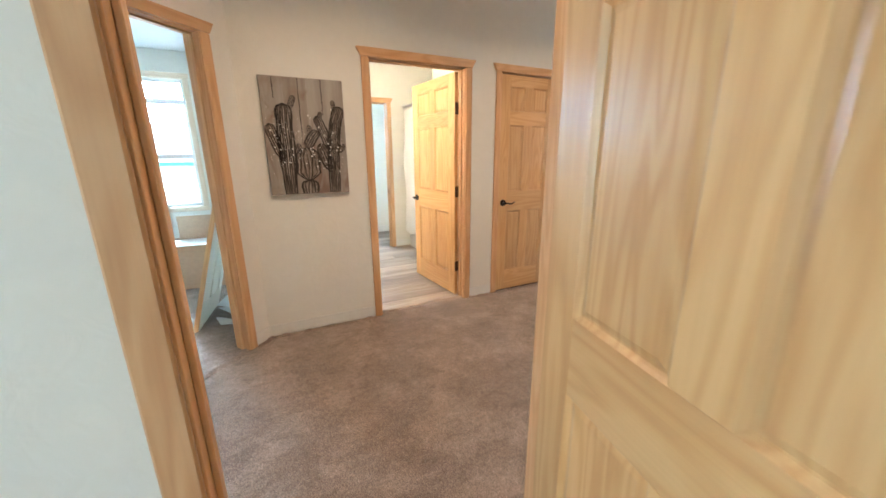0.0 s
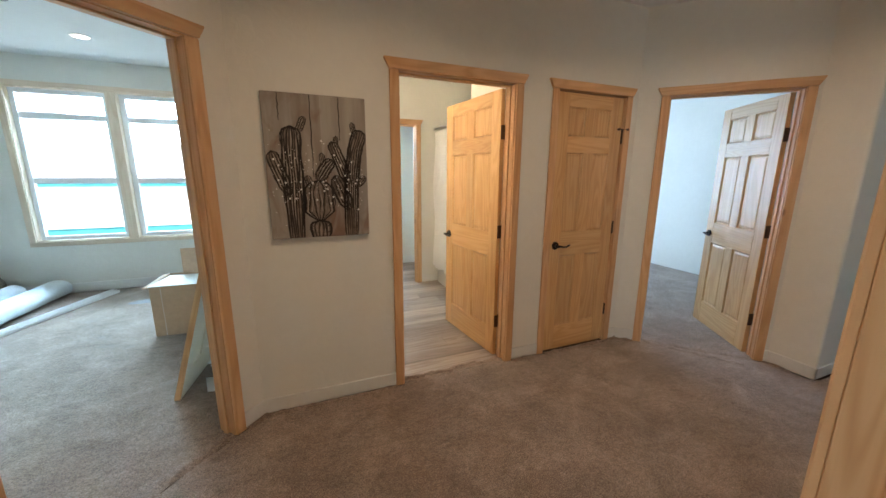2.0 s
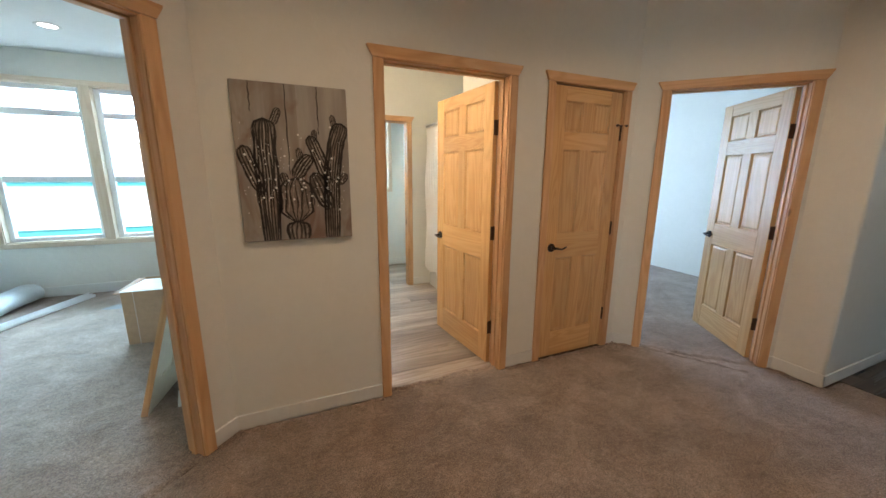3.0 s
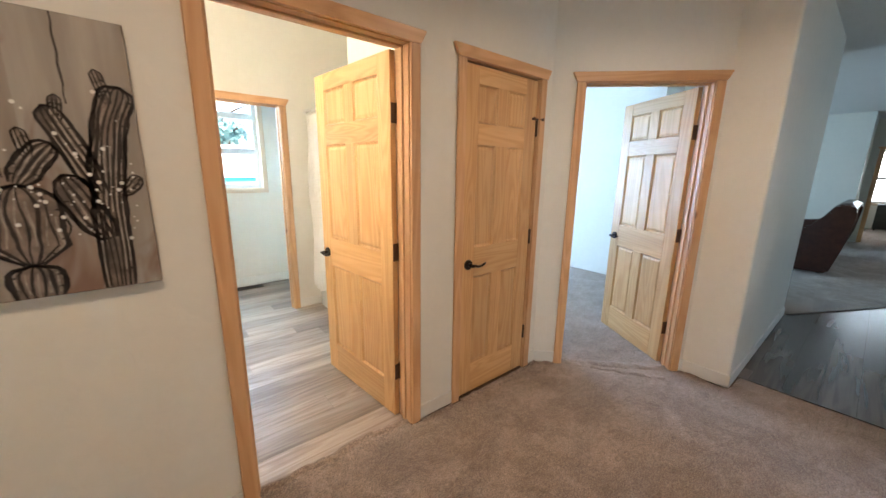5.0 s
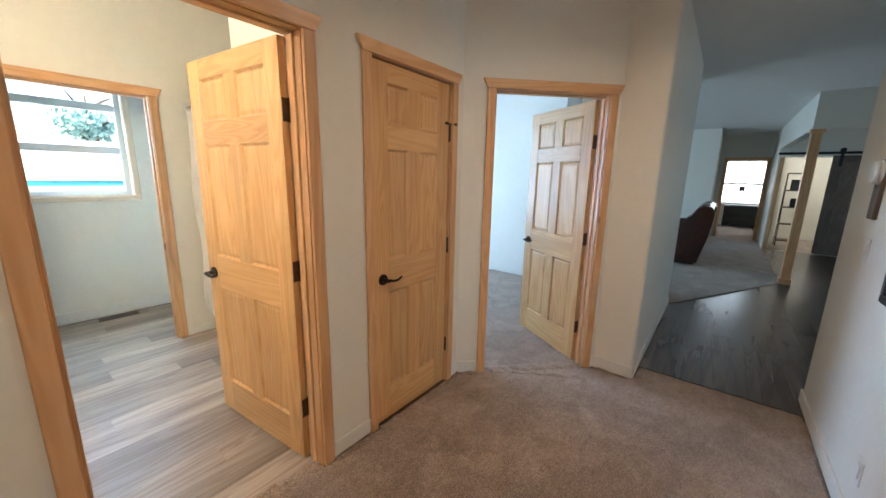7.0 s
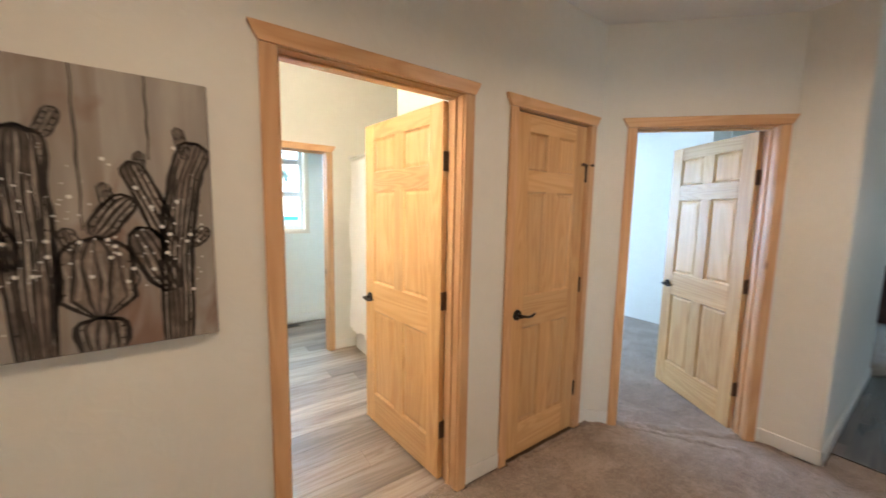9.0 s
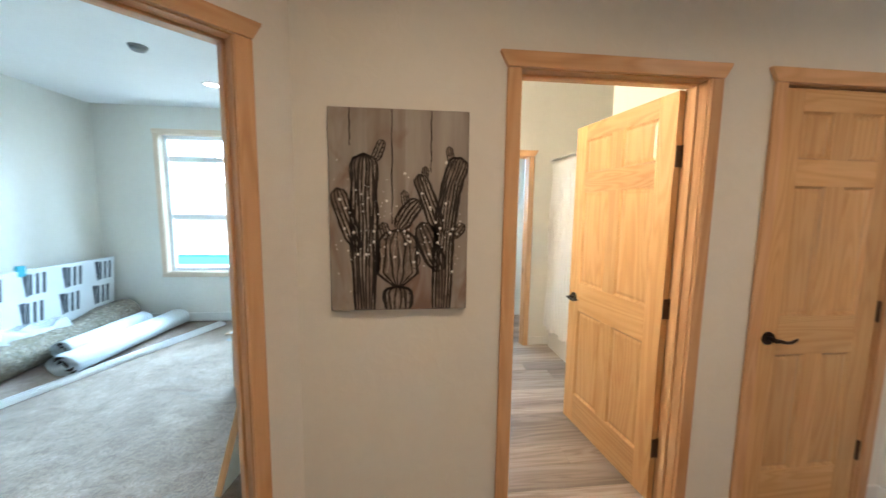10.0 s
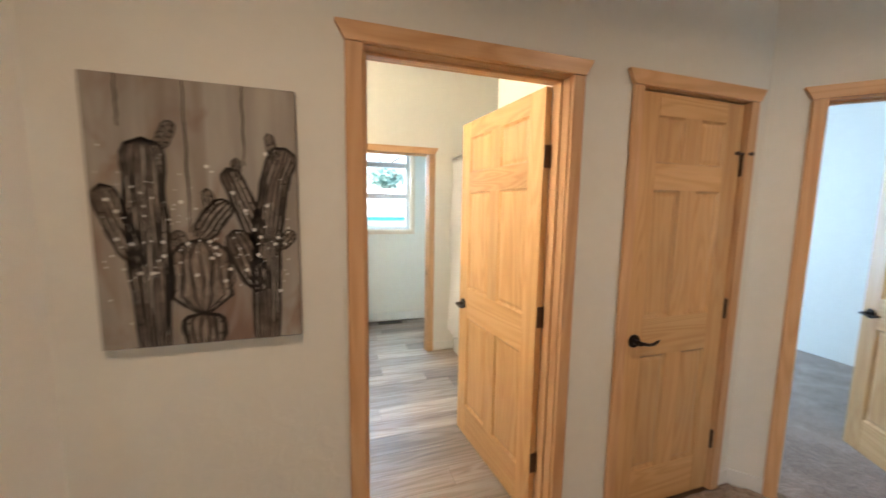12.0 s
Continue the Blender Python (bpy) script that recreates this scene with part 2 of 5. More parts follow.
def thing(name, m, label, category, group="", kind=""):
    ob = new(name)
    ob.empty_display_size = 0.1
    ob.matrix_basis = m
    return tagged(ob, label, category, group, kind)


# ---- structure ----
CEIL = 2.74
T = 0.115


def along(p0, p1):
    a = math.atan2(p1[1] - p0[1], p1[0] - p0[0])
    return pose(p0[0], p0[1], 0, 0, 0, math.degrees(a)), math.hypot(p1[0] - p0[0], p1[1] - p0[1])


def wall(name, p0, p1, openings=(), t=T, z1=CEIL, m0=0.0, m1=0.0, label="", mat=None, soft=()):
    """A wall from p0 to p1, its thickness to the left, with openings (s0, s1, z0, z1) cut through it."""
    m, length = along(p0, p1)
    ss = sorted({0.0, length, *[o[0] for o in openings], *[o[1] for o in openings]})
    zz = sorted({0.0, z1, *[o[2] for o in openings], *[o[3] for o in openings]})

    def full(i, k):
        if not (0 <= i < len(ss) - 1 and 0 <= k < len(zz) - 1):
            return False
        s, z = (ss[i] + ss[i + 1]) / 2, (zz[k] + zz[k + 1]) / 2
        return not any(o[0] < s < o[1] and o[2] < z < o[3] for o in openings)

    bm = bmesh.new()
    cache = {}

    def vert(i, y, k):
        key = (i, y, k)
        if key not in cache:
            s = ss[i]
            if y and i == 0:
                s -= m0
            if y and i == len(ss) - 1:
                s += m1
            cache[key] = bm.verts.new((s, y * t, zz[k]))
        return cache[key]

    for i in range(len(ss) - 1):
        for k in range(len(zz) - 1):
            if not full(i, k):
                continue
            for y in (0, 1):
                bm.faces.new([vert(i, y, k), vert(i + 1, y, k), vert(i + 1, y, k + 1), vert(i, y, k + 1)])
            for di, a, b2 in ((-1, i, i), (1, i + 1, i + 1)):
                if not full(i + di, k):
                    bm.faces.new([vert(a, 0, k), vert(a, 1, k), vert(a, 1, k + 1), vert(a, 0, k + 1)])
            for dk, c in ((-1, k), (1, k + 1)):
                if not full(i, k + dk):
                    bm.faces.new([vert(i, 0, c), vert(i + 1, 0, c), vert(i + 1, 1, c), vert(i, 1, c)])
    bmesh.ops.recalc_face_normals(bm, faces=bm.faces)
    for s_end, y_end in soft:
        at = [e for e in bm.edges if all(abs(v.co.x - s_end) < 1e-4 and abs(v.co.y - y_end) < 1e-4 for v in e.verts)]
        bmesh.ops.bevel(bm, geom=at, offset=0.022, segments=4, affect="EDGES", profile=0.5)
    ob = part(name, bm, mat or M_WALL, m=m)
    tagged(ob, label or "off-white painted wall with light orange-peel texture", "wall", kind="structure")
    return ob, m, length


BASES = []


def baseboard(m, runs, back=None, h=0.10):
    """White skirting on the face of a wall, for the runs (s0, s1); back: on its far face instead."""
    for s0, s1 in runs:
        bm = bmesh.new()
        y0, y1 = (-0.012, 0.0) if back is None else (back, back + 0.012)
        box(bm, s0, s1, y0, y1, 0.012, h, 0.003)
        ob = part("baseboard", bm, M_WHITE, m=m)
        BASES.append(tagged(ob, "white painted flat baseboard along the wall", "baseboard", kind="structure"))


def casing(name, m, s0, s1, t=T, h=2.08, sides=(0, 1), stop=0.05, label="", stop_y=None):
    """Pine jambs, stops, legs and a flared head round the opening s0 to s1 of a wall."""
    th = thing(name, m, label or "clear-finished pine door frame with flared head casing", "door frame", kind="structure")
    j = 0.019
    solid("jamb", M_PINE, (s0 - j, s0, -0.002, t + 0.002, 0.0, h), th, bevel=0.0015)
    solid("jamb", M_PINE, (s1, s1 + j, -0.002, t + 0.002, 0.0, h), th, bevel=0.0015)
    solid("head_jamb", M_PINE_X, (s0 - j, s1 + j, -0.002, t + 0.002, h, h + j), th, bevel=0.0015)
    sy = stop_y if stop_y is not None else 0.035
    solid("door_stop", M_PINE, (s0, s0 + 0.011, sy, sy + 0.034, 0.0, h), th, bevel=0.002)
    solid("door_stop", M_PINE, (s1 - 0.011, s1, sy, sy + 0.034, 0.0, h), th, bevel=0.002)
    solid("door_stop", M_PINE_X, (s0 + 0.011, s1 - 0.011, sy, sy + 0.034, h - 0.011, h), th, bevel=0.002)
    w, r = 0.060, 0.005
    for side in sides:
        y0, y1 = (-0.017, 0.0) if side == 0 else (t, t + 0.017)
        for a, b in ((s0 - r - w, s0 - r), (s1 + r, s1 + r + w)):
            solid("leg", M_PINE, (a, b, y0, y1, 0.0, h + r), th, bevel=0.004)
        y0, y1 = (-0.021, 0.0) if side == 0 else (t, t + 0.021)
        a, b, z = s0 - r - w, s1 + r + w, h + r
        bm = bmesh.new()
        prism(bm, [(a, z), (b, z), (b + 0.006, z + 0.012), (b + 0.031, z + 0.055), (b + 0.031, z + 0.062), (a - 0.031, z + 0.062), (a - 0.031, z + 0.055), (a - 0.006, z + 0.012)], y0, y1)
        bmesh.ops.bevel(bm, geom=bm.edges[:], offset=0.002, segments=1, affect="EDGES")
        part("head", bm, M_PINE_X, th)
    return th


def door_leaf(name, m, width, label, hinge_side=1, knob=True, jamb_leaf=0, height=2.073, lever=(1, -1)):
    """A six-panel pine door: hinge edge at x = 0, leaf along +x, faces at y = 0 and y = 0.035, bottom at z = 0.012."""
    th = thing(name, m, label, "door", kind="structure")
    d, st, mu = 0.035, 0.112, 0.10
    rows = [(0.220, 0.828), (1.022, 1.640), (1.762, 1.975)]
    z0 = 0.008
    for x0, x1 in ((0, st), (width - st, width)):
        solid("stile", M_PANEL, (x0, x1, 0, d, z0, height), th, bevel=0.002)
    levels = [z0, *[z for r in rows for z in r], height]
    for k in range(0, len(levels), 2):
        solid("rail", M_PANEL_X, (st, width - st, 0.0005, d - 0.0005, levels[k], levels[k + 1]), th, bevel=0.001)
    xm0, xm1 = width / 2 - mu / 2, width / 2 + mu / 2
    for a, b in rows:
        solid("mullion", M_PANEL, (xm0, xm1, 0.0005, d - 0.0005, a, b), th, bevel=0.001)
        for xa, xb in ((st, xm0), (xm1, width - st)):
            bm = bmesh.new()
            for face in (0, 1):
                rings = []
                for inset, depth in ((0.0, 0.001), (0.005, 0.0075), (0.010, 0.0125), (0.015, 0.0128), (0.027, 0.0088), (0.030, 0.0080)):
                    y = depth if face == 0 else d - depth
                    rings.append([bm.verts.new(p) for p in ((xa + inset, y, a + inset), (xb - inset, y, a + inset), (xb - inset, y, b - inset), (xa + inset, y, b - inset))])
                for p, q in zip(rings, rings[1:]):
                    for k in range(4):
                        bm.faces.new((p[k], p[(k + 1) % 4], q[(k + 1) % 4], q[k]))
                bm.faces.new(rings[-1])
            part("panel", bm, M_PANEL, th)
    for z in (0.300, 1.037, 1.775):
        bm = bmesh.new()
        yk = -0.006 if hinge_side < 0 else d + 0.006
        cyl(bm, (-0.004, yk, z - 0.051), (-0.004, yk, z + 0.051), 0.0075, n=10)
        for zz in (z - 0.055, z + 0.051):
            cyl(bm, (-0.004, yk, zz), (-0.004, yk, zz + 0.004), 0.0055, n=8)
        yy = (-0.003, d - 0.004) if hinge_side < 0 else (0.004, d + 0.003)
        box(bm, -0.0035, -0.0005, yy[0], yy[1], z - 0.050, z + 0.050)
        if jamb_leaf:
            q = bmesh.ops.create_cube(bm, size=1.0)["verts"]
            for v in q:
                v.co = Vector((-0.004 + v.co.x * 0.003, yk - 0.019 * hinge_side + v.co.y * 0.034, z + v.co.z * 0.10))
            bmesh.ops.rotate(bm, verts=q, cent=(-0.004, yk, z), matrix=Matrix.Rotation(radians(jamb_leaf), 3, "Z"))
        part("hinge", bm, M_HINGE, th, "dark bronze butt hinge")
    if knob:
        xk, zk = width - 0.062, 0.915
        for side in lever:
            y = 0.0 if side < 0 else d
            bm = bmesh.new()
            cyl(bm, (xk, y, zk), (xk, y + side * 0.008, zk), 0.033, 0.031, n=20)
            cyl(bm, (xk, y + side * 0.008, zk), (xk, y + side * 0.045, zk), 0.012, 0.011, n=12)
            h = part("door_handle", bm, M_BRONZE, th, "dark bronze lever handle")
            bm = bmesh.new()
            yy = y + side * 0.046
            pts = [(xk + 0.012, yy, zk), (xk - 0.01, yy + side * 0.004, zk + 0.002), (xk - 0.04, yy + side * 0.004, zk - 0.006), (xk - 0.07, yy + side * 0.002, zk - 0.008), (xk - 0.098, yy, zk + 0.002), (xk - 0.112, yy - side * 0.003, zk + 0.007)]
            tube(bm, pts, [0.010, 0.011, 0.0095, 0.0085, 0.0075, 0.005], n=10, flat=0.8)
            part("lever", bm, M_BRONZE, h)
        bm = bmesh.new()
        box(bm, width - 0.0005, width + 0.0015, 0.005, d - 0.005, zk - 0.028, zk + 0.028)
        part("latch_plate", bm, M_BRONZE, th)
    return th


# hall, walked round clockwise so that each wall's thickness lies outside
NW0, NW1, NE0, NE1 = (-1.151, 1.869), (-0.30, 2.72), (2.605, 2.72), (3.405, 1.92)
MIT = T * math.tan(radians(22.5))
DH, J = 2.08 + 0.019, 0.019
A0, A1, C0, C1 = 0.605, 1.428, 1.808, 2.464
S0, S1 = 0.227, 1.036
wall_n, MN, LN = wall("wall_hall_north", NW1, NE0, [(A0 + 0.30 - J, A1 + 0.30 + J, 0, DH), (C0 + 0.30 - J, C1 + 0.30 + J, 0, DH)], m0=MIT, m1=MIT)
ne_l = math.hypot(0.8, 0.8)
wall_ne, MNE, LNE = wall("wall_hall_northeast", NE0, NE1, [(S0 - J, S1 + J, 0, DH)], m0=MIT, m1=MIT)
wall_e, ME, LE = wall("wall_hall_east", NE1, (3.405, 1.63 + T), m0=MIT)
wall_cn, MCN, LCN = wall("wall_corridor_north", (3.405, 1.63), (5.55, 1.63), soft=((0.0, 0.0),))
wall_s, MS, LS = wall("wall_hall_south", (3.86, 0.64), (-1.151, 0.64), [(3.86 - 0.515 - J, 3.86 + 0.355 + J, 0, DH)], soft=((0.0, 0.0), (0.0, T)))
wall_w, MW, LW = wall("wall_hall_west", (-1.151, 0.64), NW0, m1=MIT)
LNWL = math.hypot(NW1[0] - NW0[0], NW1[1] - NW0[1])
L0, L1 = LNWL - 1.02, LNWL - 0.206
wall_nw, MNW, LNW = wall("wall_hall_northwest", NW0, NW1, [(L0 - J, L1 + J, 0, DH)], m0=MIT, m1=MIT)

# outer walls and partitions
NORTH = 6.15
wall_north, MNO, LNO = wall("wall_north", (-3.78, NORTH), (6.17, NORTH), [(-2.91 + 3.78, -1.04 + 3.78, 0.655, 2.41), (0.33 + 3.78, 1.52 + 3.78, 1.235, 2.41), (2.95 + 3.78, 4.65 + 3.78, 0.655, 2.41)], t=0.16)
wall_west, MWO, LWO = wall("wall_west", (-3.66, 1.70), (-3.66, NORTH), t=0.12)
wall("wall_bedroom_south", (-1.151 - T, 1.82), (-3.66, 1.82), t=0.12)
wall("wall_bedroom_east", (-0.30, NORTH), (-0.30, 2.84), t=T)
wall_ip, MIP, LIP = wall("wall_bath_inner", (-0.185, 5.0), (3.0, 5.0), [(0.60 + 0.185 - J, 1.45 + 0.185 + J, 0, DH)], t=0.10)
wall("wall_bath_east", (2.50, NORTH), (2.50, 2.84), t=T)
wall("wall_closet_side", (1.53, 3.60), (1.53, 2.835), t=0.10)
wall("wall_tub_end", (1.63, 3.50), (2.50, 3.50), t=0.10)
wall("wall_second_bedroom_east", (6.10, NORTH), (6.10, 1.745), t=0.12)
wall("wall_second_bedroom_closet", (5.03, 3.0), (6.10, 3.0), t=-0.10)

# start room behind the first door
wall("wall_start_east", (2.6, 0.525), (2.6, -3.8), t=0.12)
wall("wall_start_south", (2.6, -3.8), (-3.0, -3.8), t=0.14)
wall("wall_start_west", (-3.0, -3.8), (-3.0, 0.525), [(1.2, 2.9, 0.75, 2.35)], t=0.14)
wall("wall_start_north_west", (-1.151, 0.64), (-3.0, 0.64), t=T)

# living room side
wall("wall_living_east", (11.5, 6.2), (11.5, 1.5), t=0.12)
wall("wall_passage_north", (11.62, 1.5), (13.0, 1.5), t=0.12)
wall_far, MFAR, LFAR = wall("wall_passage_end", (13.0, 1.62), (13.0, 0.30), [(0.31 - J, 1.12 + J, 0, DH)], t=0.12)
wall("wall_passage_south", (13.0, 0.42), (11.62, 0.42), t=0.12)
wall_barn, MBARN, LBARN = wall("wall_study", (11.5, 0.42), (11.5, -3.6), [(0.10, 0.92, 0, 2.06)], t=0.12)
wall("wall_living_north", (5.55, 6.2), (11.5, 6.2), [(1.7, 4.4, 0.75, 2.35)], t=0.14)
wall("wall_living_west", (5.55, 1.745), (5.55, 6.2), t=-0.12)
wall("wall_living_south", (11.5, -3.6), (3.86, -3.6), [(3.65, 5.35, 1.05, 2.2)], t=0.12)
wall("wall_kitchen_west", (3.86, -3.6), (3.86, 0.525), t=0.12)
wall("wall_study_east", (14.2, 0.30), (14.2, -3.6), t=0.12)
wall("wall_study_south", (14.2, -3.0), (11.62, -3.0), t=0.12)
wall("wall_far_bedroom_north", (13.12, 3.2), (16.9, 3.2), t=0.12)
wall("wall_far_bedroom_east", (16.7, 3.2), (16.7, -0.6), [(1.5, 3.1, 0.75, 2.25)], t=0.14)
wall("wall_far_bedroom_south", (16.7, 0.2), (13.12, 0.2), t=0.08)
wall("wall_far_bedroom_west", (13.12, 1.62), (13.12, 3.2), t=0.08)

# skirting
baseboard(MN, [(0.0, A0 + 0.30 - 0.065), (A1 + 0.30 + 0.065, C0 + 0.30 - 0.065), (C1 + 0.30 + 0.065, LN)])
baseboard(MNE, [(0.0, S0 - 0.065), (S1 + 0.065, LNE)])
baseboard(ME, [(0.0, LE + T + 0.012)])
baseboard(MCN, [(-0.012, LCN)])
baseboard(MS, [(0.0, 3.86 - 0.515 - 0.065), (3.86 + 0.355 + 0.065, LS)])
baseboard(MW, [(0.0, LW)])
baseboard(MNW, [(0.0, L0 - 0.065), (L1 + 0.065, LNW)])
baseboard(MNO, [(0.12, 3.48), (3.6, 6.28), (6.4, 9.86)], h=0.12)
baseboard(MWO, [(0.12, LWO)], h=0.12)
baseboard(along((6.10, NORTH), (6.10, 3.0))[0], [(0, 3.25)], h=0.12)
baseboard(along((11.5, 6.2), (11.5, 1.5))[0], [(0, 4.7)], h=0.12)
baseboard(MIP, [(0.0, 0.60 + 0.185 - 0.065), (1.45 + 0.185 + 0.065, 1.92)])


def slab(name, outline, z0, z1, mat, label, category):
    bm = bmesh.new()
    a = [bm.verts.new((x, y, z0)) for x, y in outline]
    b = [bm.verts.new((x, y, z1)) for x, y in outline]
    n = len(a)
    for k in range(n):
        bm.faces.new((a[k], a[(k + 1) % n], b[(k + 1) % n], b[k]))
    bm.faces.new(a[::-1])
    bm.faces.new(b)
    return tagged(part(name, bm, mat), label, category, kind="structure")


slab("floor", [(-3.9, -4.0), (17.0, -4.0), (17.0, NORTH + 0.16), (-3.9, NORTH + 0.16)], -0.25, -0.012, M_SUB, "plain subfloor under carpet and planks", "floor")
ceiling_bm = bmesh.new()
for x0, x1, y0, y1, z in ((-3.9, -0.30, -4.0, NORTH + 0.16, CEIL), (2.615, 17.0, -4.0, NORTH + 0.16, CEIL), (-0.30, 2.615, -4.0, 2.72, CEIL), (-0.30, 2.615, 2.72, NORTH + 0.16, 3.12)):
    box(ceiling_bm, x0, x1, y0, y1, z, z + 0.2)
tagged(part("ceiling", ceiling_bm, M_CEIL), "white painted ceiling, raised over the bathroom", "ceiling", kind="structure")
# the bathroom's walls go on above the other ceilings
for name, x0, x1, y0, y1 in (("wall_bath_upper_west", -0.30, -0.185, 2.72, NORTH + 0.16), ("wall_bath_upper_east", 2.50, 2.615, 2.72, NORTH + 0.16),
                             ("wall_bath_upper_south", -0.185, 2.50, 2.72, 2.835), ("wall_bath_upper_north", -0.185, 2.50, NORTH, NORTH + 0.16),
                             ("wall_bath_upper_inner", -0.185, 2.50, 5.0, 5.10), ("wall_closet_upper_side", 1.53, 1.63, 2.835, 3.60), ("wall_tub_upper_end", 1.63, 2.50, 3.50, 3.60)):
    upper = solid(name, M_WALL, (x0, x1, y0, y1, CEIL, 3.12))
    tagged(upper, "off-white painted upper wall of the bathroom", "wall", kind="structure")


def wavy(points, inset=0.012, step=0.07):
    """An outline walked clockwise, drawn in from the walls by an uneven margin, as a carpet with untucked edges lies."""
    out = []
    n = len(points)
    for k in range(n):
        (x0, y0), (x1, y1) = points[k], points[(k + 1) % n]
        d = math.hypot(x1 - x0, y1 - y0)
        nx, ny = (y1 - y0) / d, -(x1 - x0) / d
        m = max(1, int(d / step))
        for i in range(m):
            w = inset * (0.55 + 0.9 * noise.noise((x0 + (x1 - x0) * i / m * 9.0, y0 * 9.0 + (y1 - y0) * i / m * 9.0, 3.3))) + 0.012
            f = min(1.0, (i + 0.5) * step / 0.03)
            out.append((x0 + (x1 - x0) * (i + 0.5) / m + nx * w * f, y0 + (y1 - y0) * (i + 0.5) / m + ny * w * f))
    return out


HALL = [(-1.151, 0.64), NW0, NW1, NE0, NE1, (3.405, 1.63), (3.66, 1.63), (3.66, 0.64)]
slab("carpet", wavy(HALL), -0.011, 0.0, M_CARPET, "taupe cut-pile hall carpet with brushed patches", "carpet")
slab("carpet_threshold", [(A0, 2.69), (A1, 2.69), (A1, 2.775), (A0, 2.782)], -0.0115, -0.002, M_CARPET, "taupe carpet edge in the bathroom doorway", "carpet")
slab("carpet_start_room", [(-3.0, -3.8), (2.6, -3.8), (2.6, 0.53), (0.515, 0.53), (0.515, 0.66), (-0.345, 0.66), (-0.345, 0.53), (-3.0, 0.53)], -0.011, -0.001, M_CARPET, "taupe cut-pile carpet of the first room", "carpet")
slab("carpet_bedroom", [(-3.66, 1.82), (-1.20, 1.82), (-0.25, 2.77), (-0.30, NORTH), (-3.66, NORTH)], -0.011, -0.0015, M_CARPET_DUSTY, "taupe cut-pile carpet with dusty patches", "carpet")
slab("carpet_second_bedroom", [(2.5, 2.78), (3.43, 1.89), (3.5, 1.75), (6.08, 1.75), (6.08, NORTH), (2.5, NORTH)], -0.011, -0.0015, M_CARPET, "taupe cut-pile carpet", "carpet")
slab("carpet_living", [(5.62, 1.60), (7.85, 0.40), (11.0, 0.40), (13.0, 0.40), (16.7, 0.40), (16.7, 3.2), (11.5, 6.2), (5.55, 6.2)], -0.011, 0.004, M_CARPET, "taupe carpet of the living room", "carpet")

casing("door_frame_bath", MN, A0 + 0.30, A1 + 0.30, label="clear pine frame of the bathroom doorway", stop_y=0.045)
casing("door_frame_closet", MN, C0 + 0.30, C1 + 0.30, label="clear pine frame round the closed closet door", stop_y=0.05)
casing("door_frame_second_bedroom", MNE, S0, S1, label="clear pine frame of an open bedroom doorway", stop_y=0.045)
casing("door_frame_bedroom", MNW, L0, L1, label="clear pine frame of the cluttered bedroom's doorway", stop_y=0.045)
casing("door_frame_start", MS, 3.86 - 0.515, 3.86 + 0.355, label="clear pine frame of the first doorway", stop_y=0.045)
casing("door_frame_bath_inner", MIP, 0.60 + 0.185, 1.45 + 0.185, t=0.10, label="clear pine frame inside the bathroom", stop_y=0.04)
casing("door_frame_far", MFAR, 0.31, 1.12, t=0.12, sides=(0,), label="pine frame of the far doorway")

# door leaves
R = math.degrees


def hinge_pose(m, s, y, angle):
    return m @ pose(s, y, 0, 0, 0, angle)


door_leaf("door_bath", hinge_pose(MN, A1 + 0.30 - 0.002, T + 0.002, 95.5), 0.82, "open six-panel pine door with dark lever handle", hinge_side=-1, jamb_leaf=-95.5)
closet_door = door_leaf("door_closet", MN @ pose(C1 + 0.30 - 0.002, 0.045, 0, 0, 0, 180), 0.651, "closed narrow six-panel pine closet door", hinge_side=1)
stop_bm = bmesh.new()
cyl(stop_bm, (-0.004, 0.041, 1.826), (-0.004, 0.041, 1.838), 0.011, n=12)
for dx, dy in ((0.055, 0.020), (-0.030, 0.028)):
    tube(stop_bm, [(-0.004, 0.041, 1.832), (-0.004 + dx * 0.5, 0.041 + dy * 0.8, 1.832), (-0.004 + dx, 0.041 + dy, 1.832)], 0.0045, n=8)
    cyl(stop_bm, (-0.004 + dx, 0.041 + dy + 0.004, 1.832), (-0.004 + dx, 0.041 + dy - 0.012, 1.832), 0.009, n=10)
part("hinge_stop", stop_bm, M_HINGE, closet_door, "bronze hinge-pin door stop")
door_leaf("door_second_bedroom", hinge_pose(MNE, S1 - 0.002, T + 0.002, 104), 0.785, "open six-panel pine door into a bedroom", hinge_side=-1, jamb_leaf=-104)
door_leaf("door_bedroom", hinge_pose(MNW, L0 + 0.002, T + 0.002, 84.5), 0.775, "open six-panel pine door with bronze lever", hinge_side=1)
door_leaf("door_start", pose(0.408, 0.494, 0, 0, 0, 258.5), 0.82, "open six-panel pine door beside the first doorway", hinge_side=1)


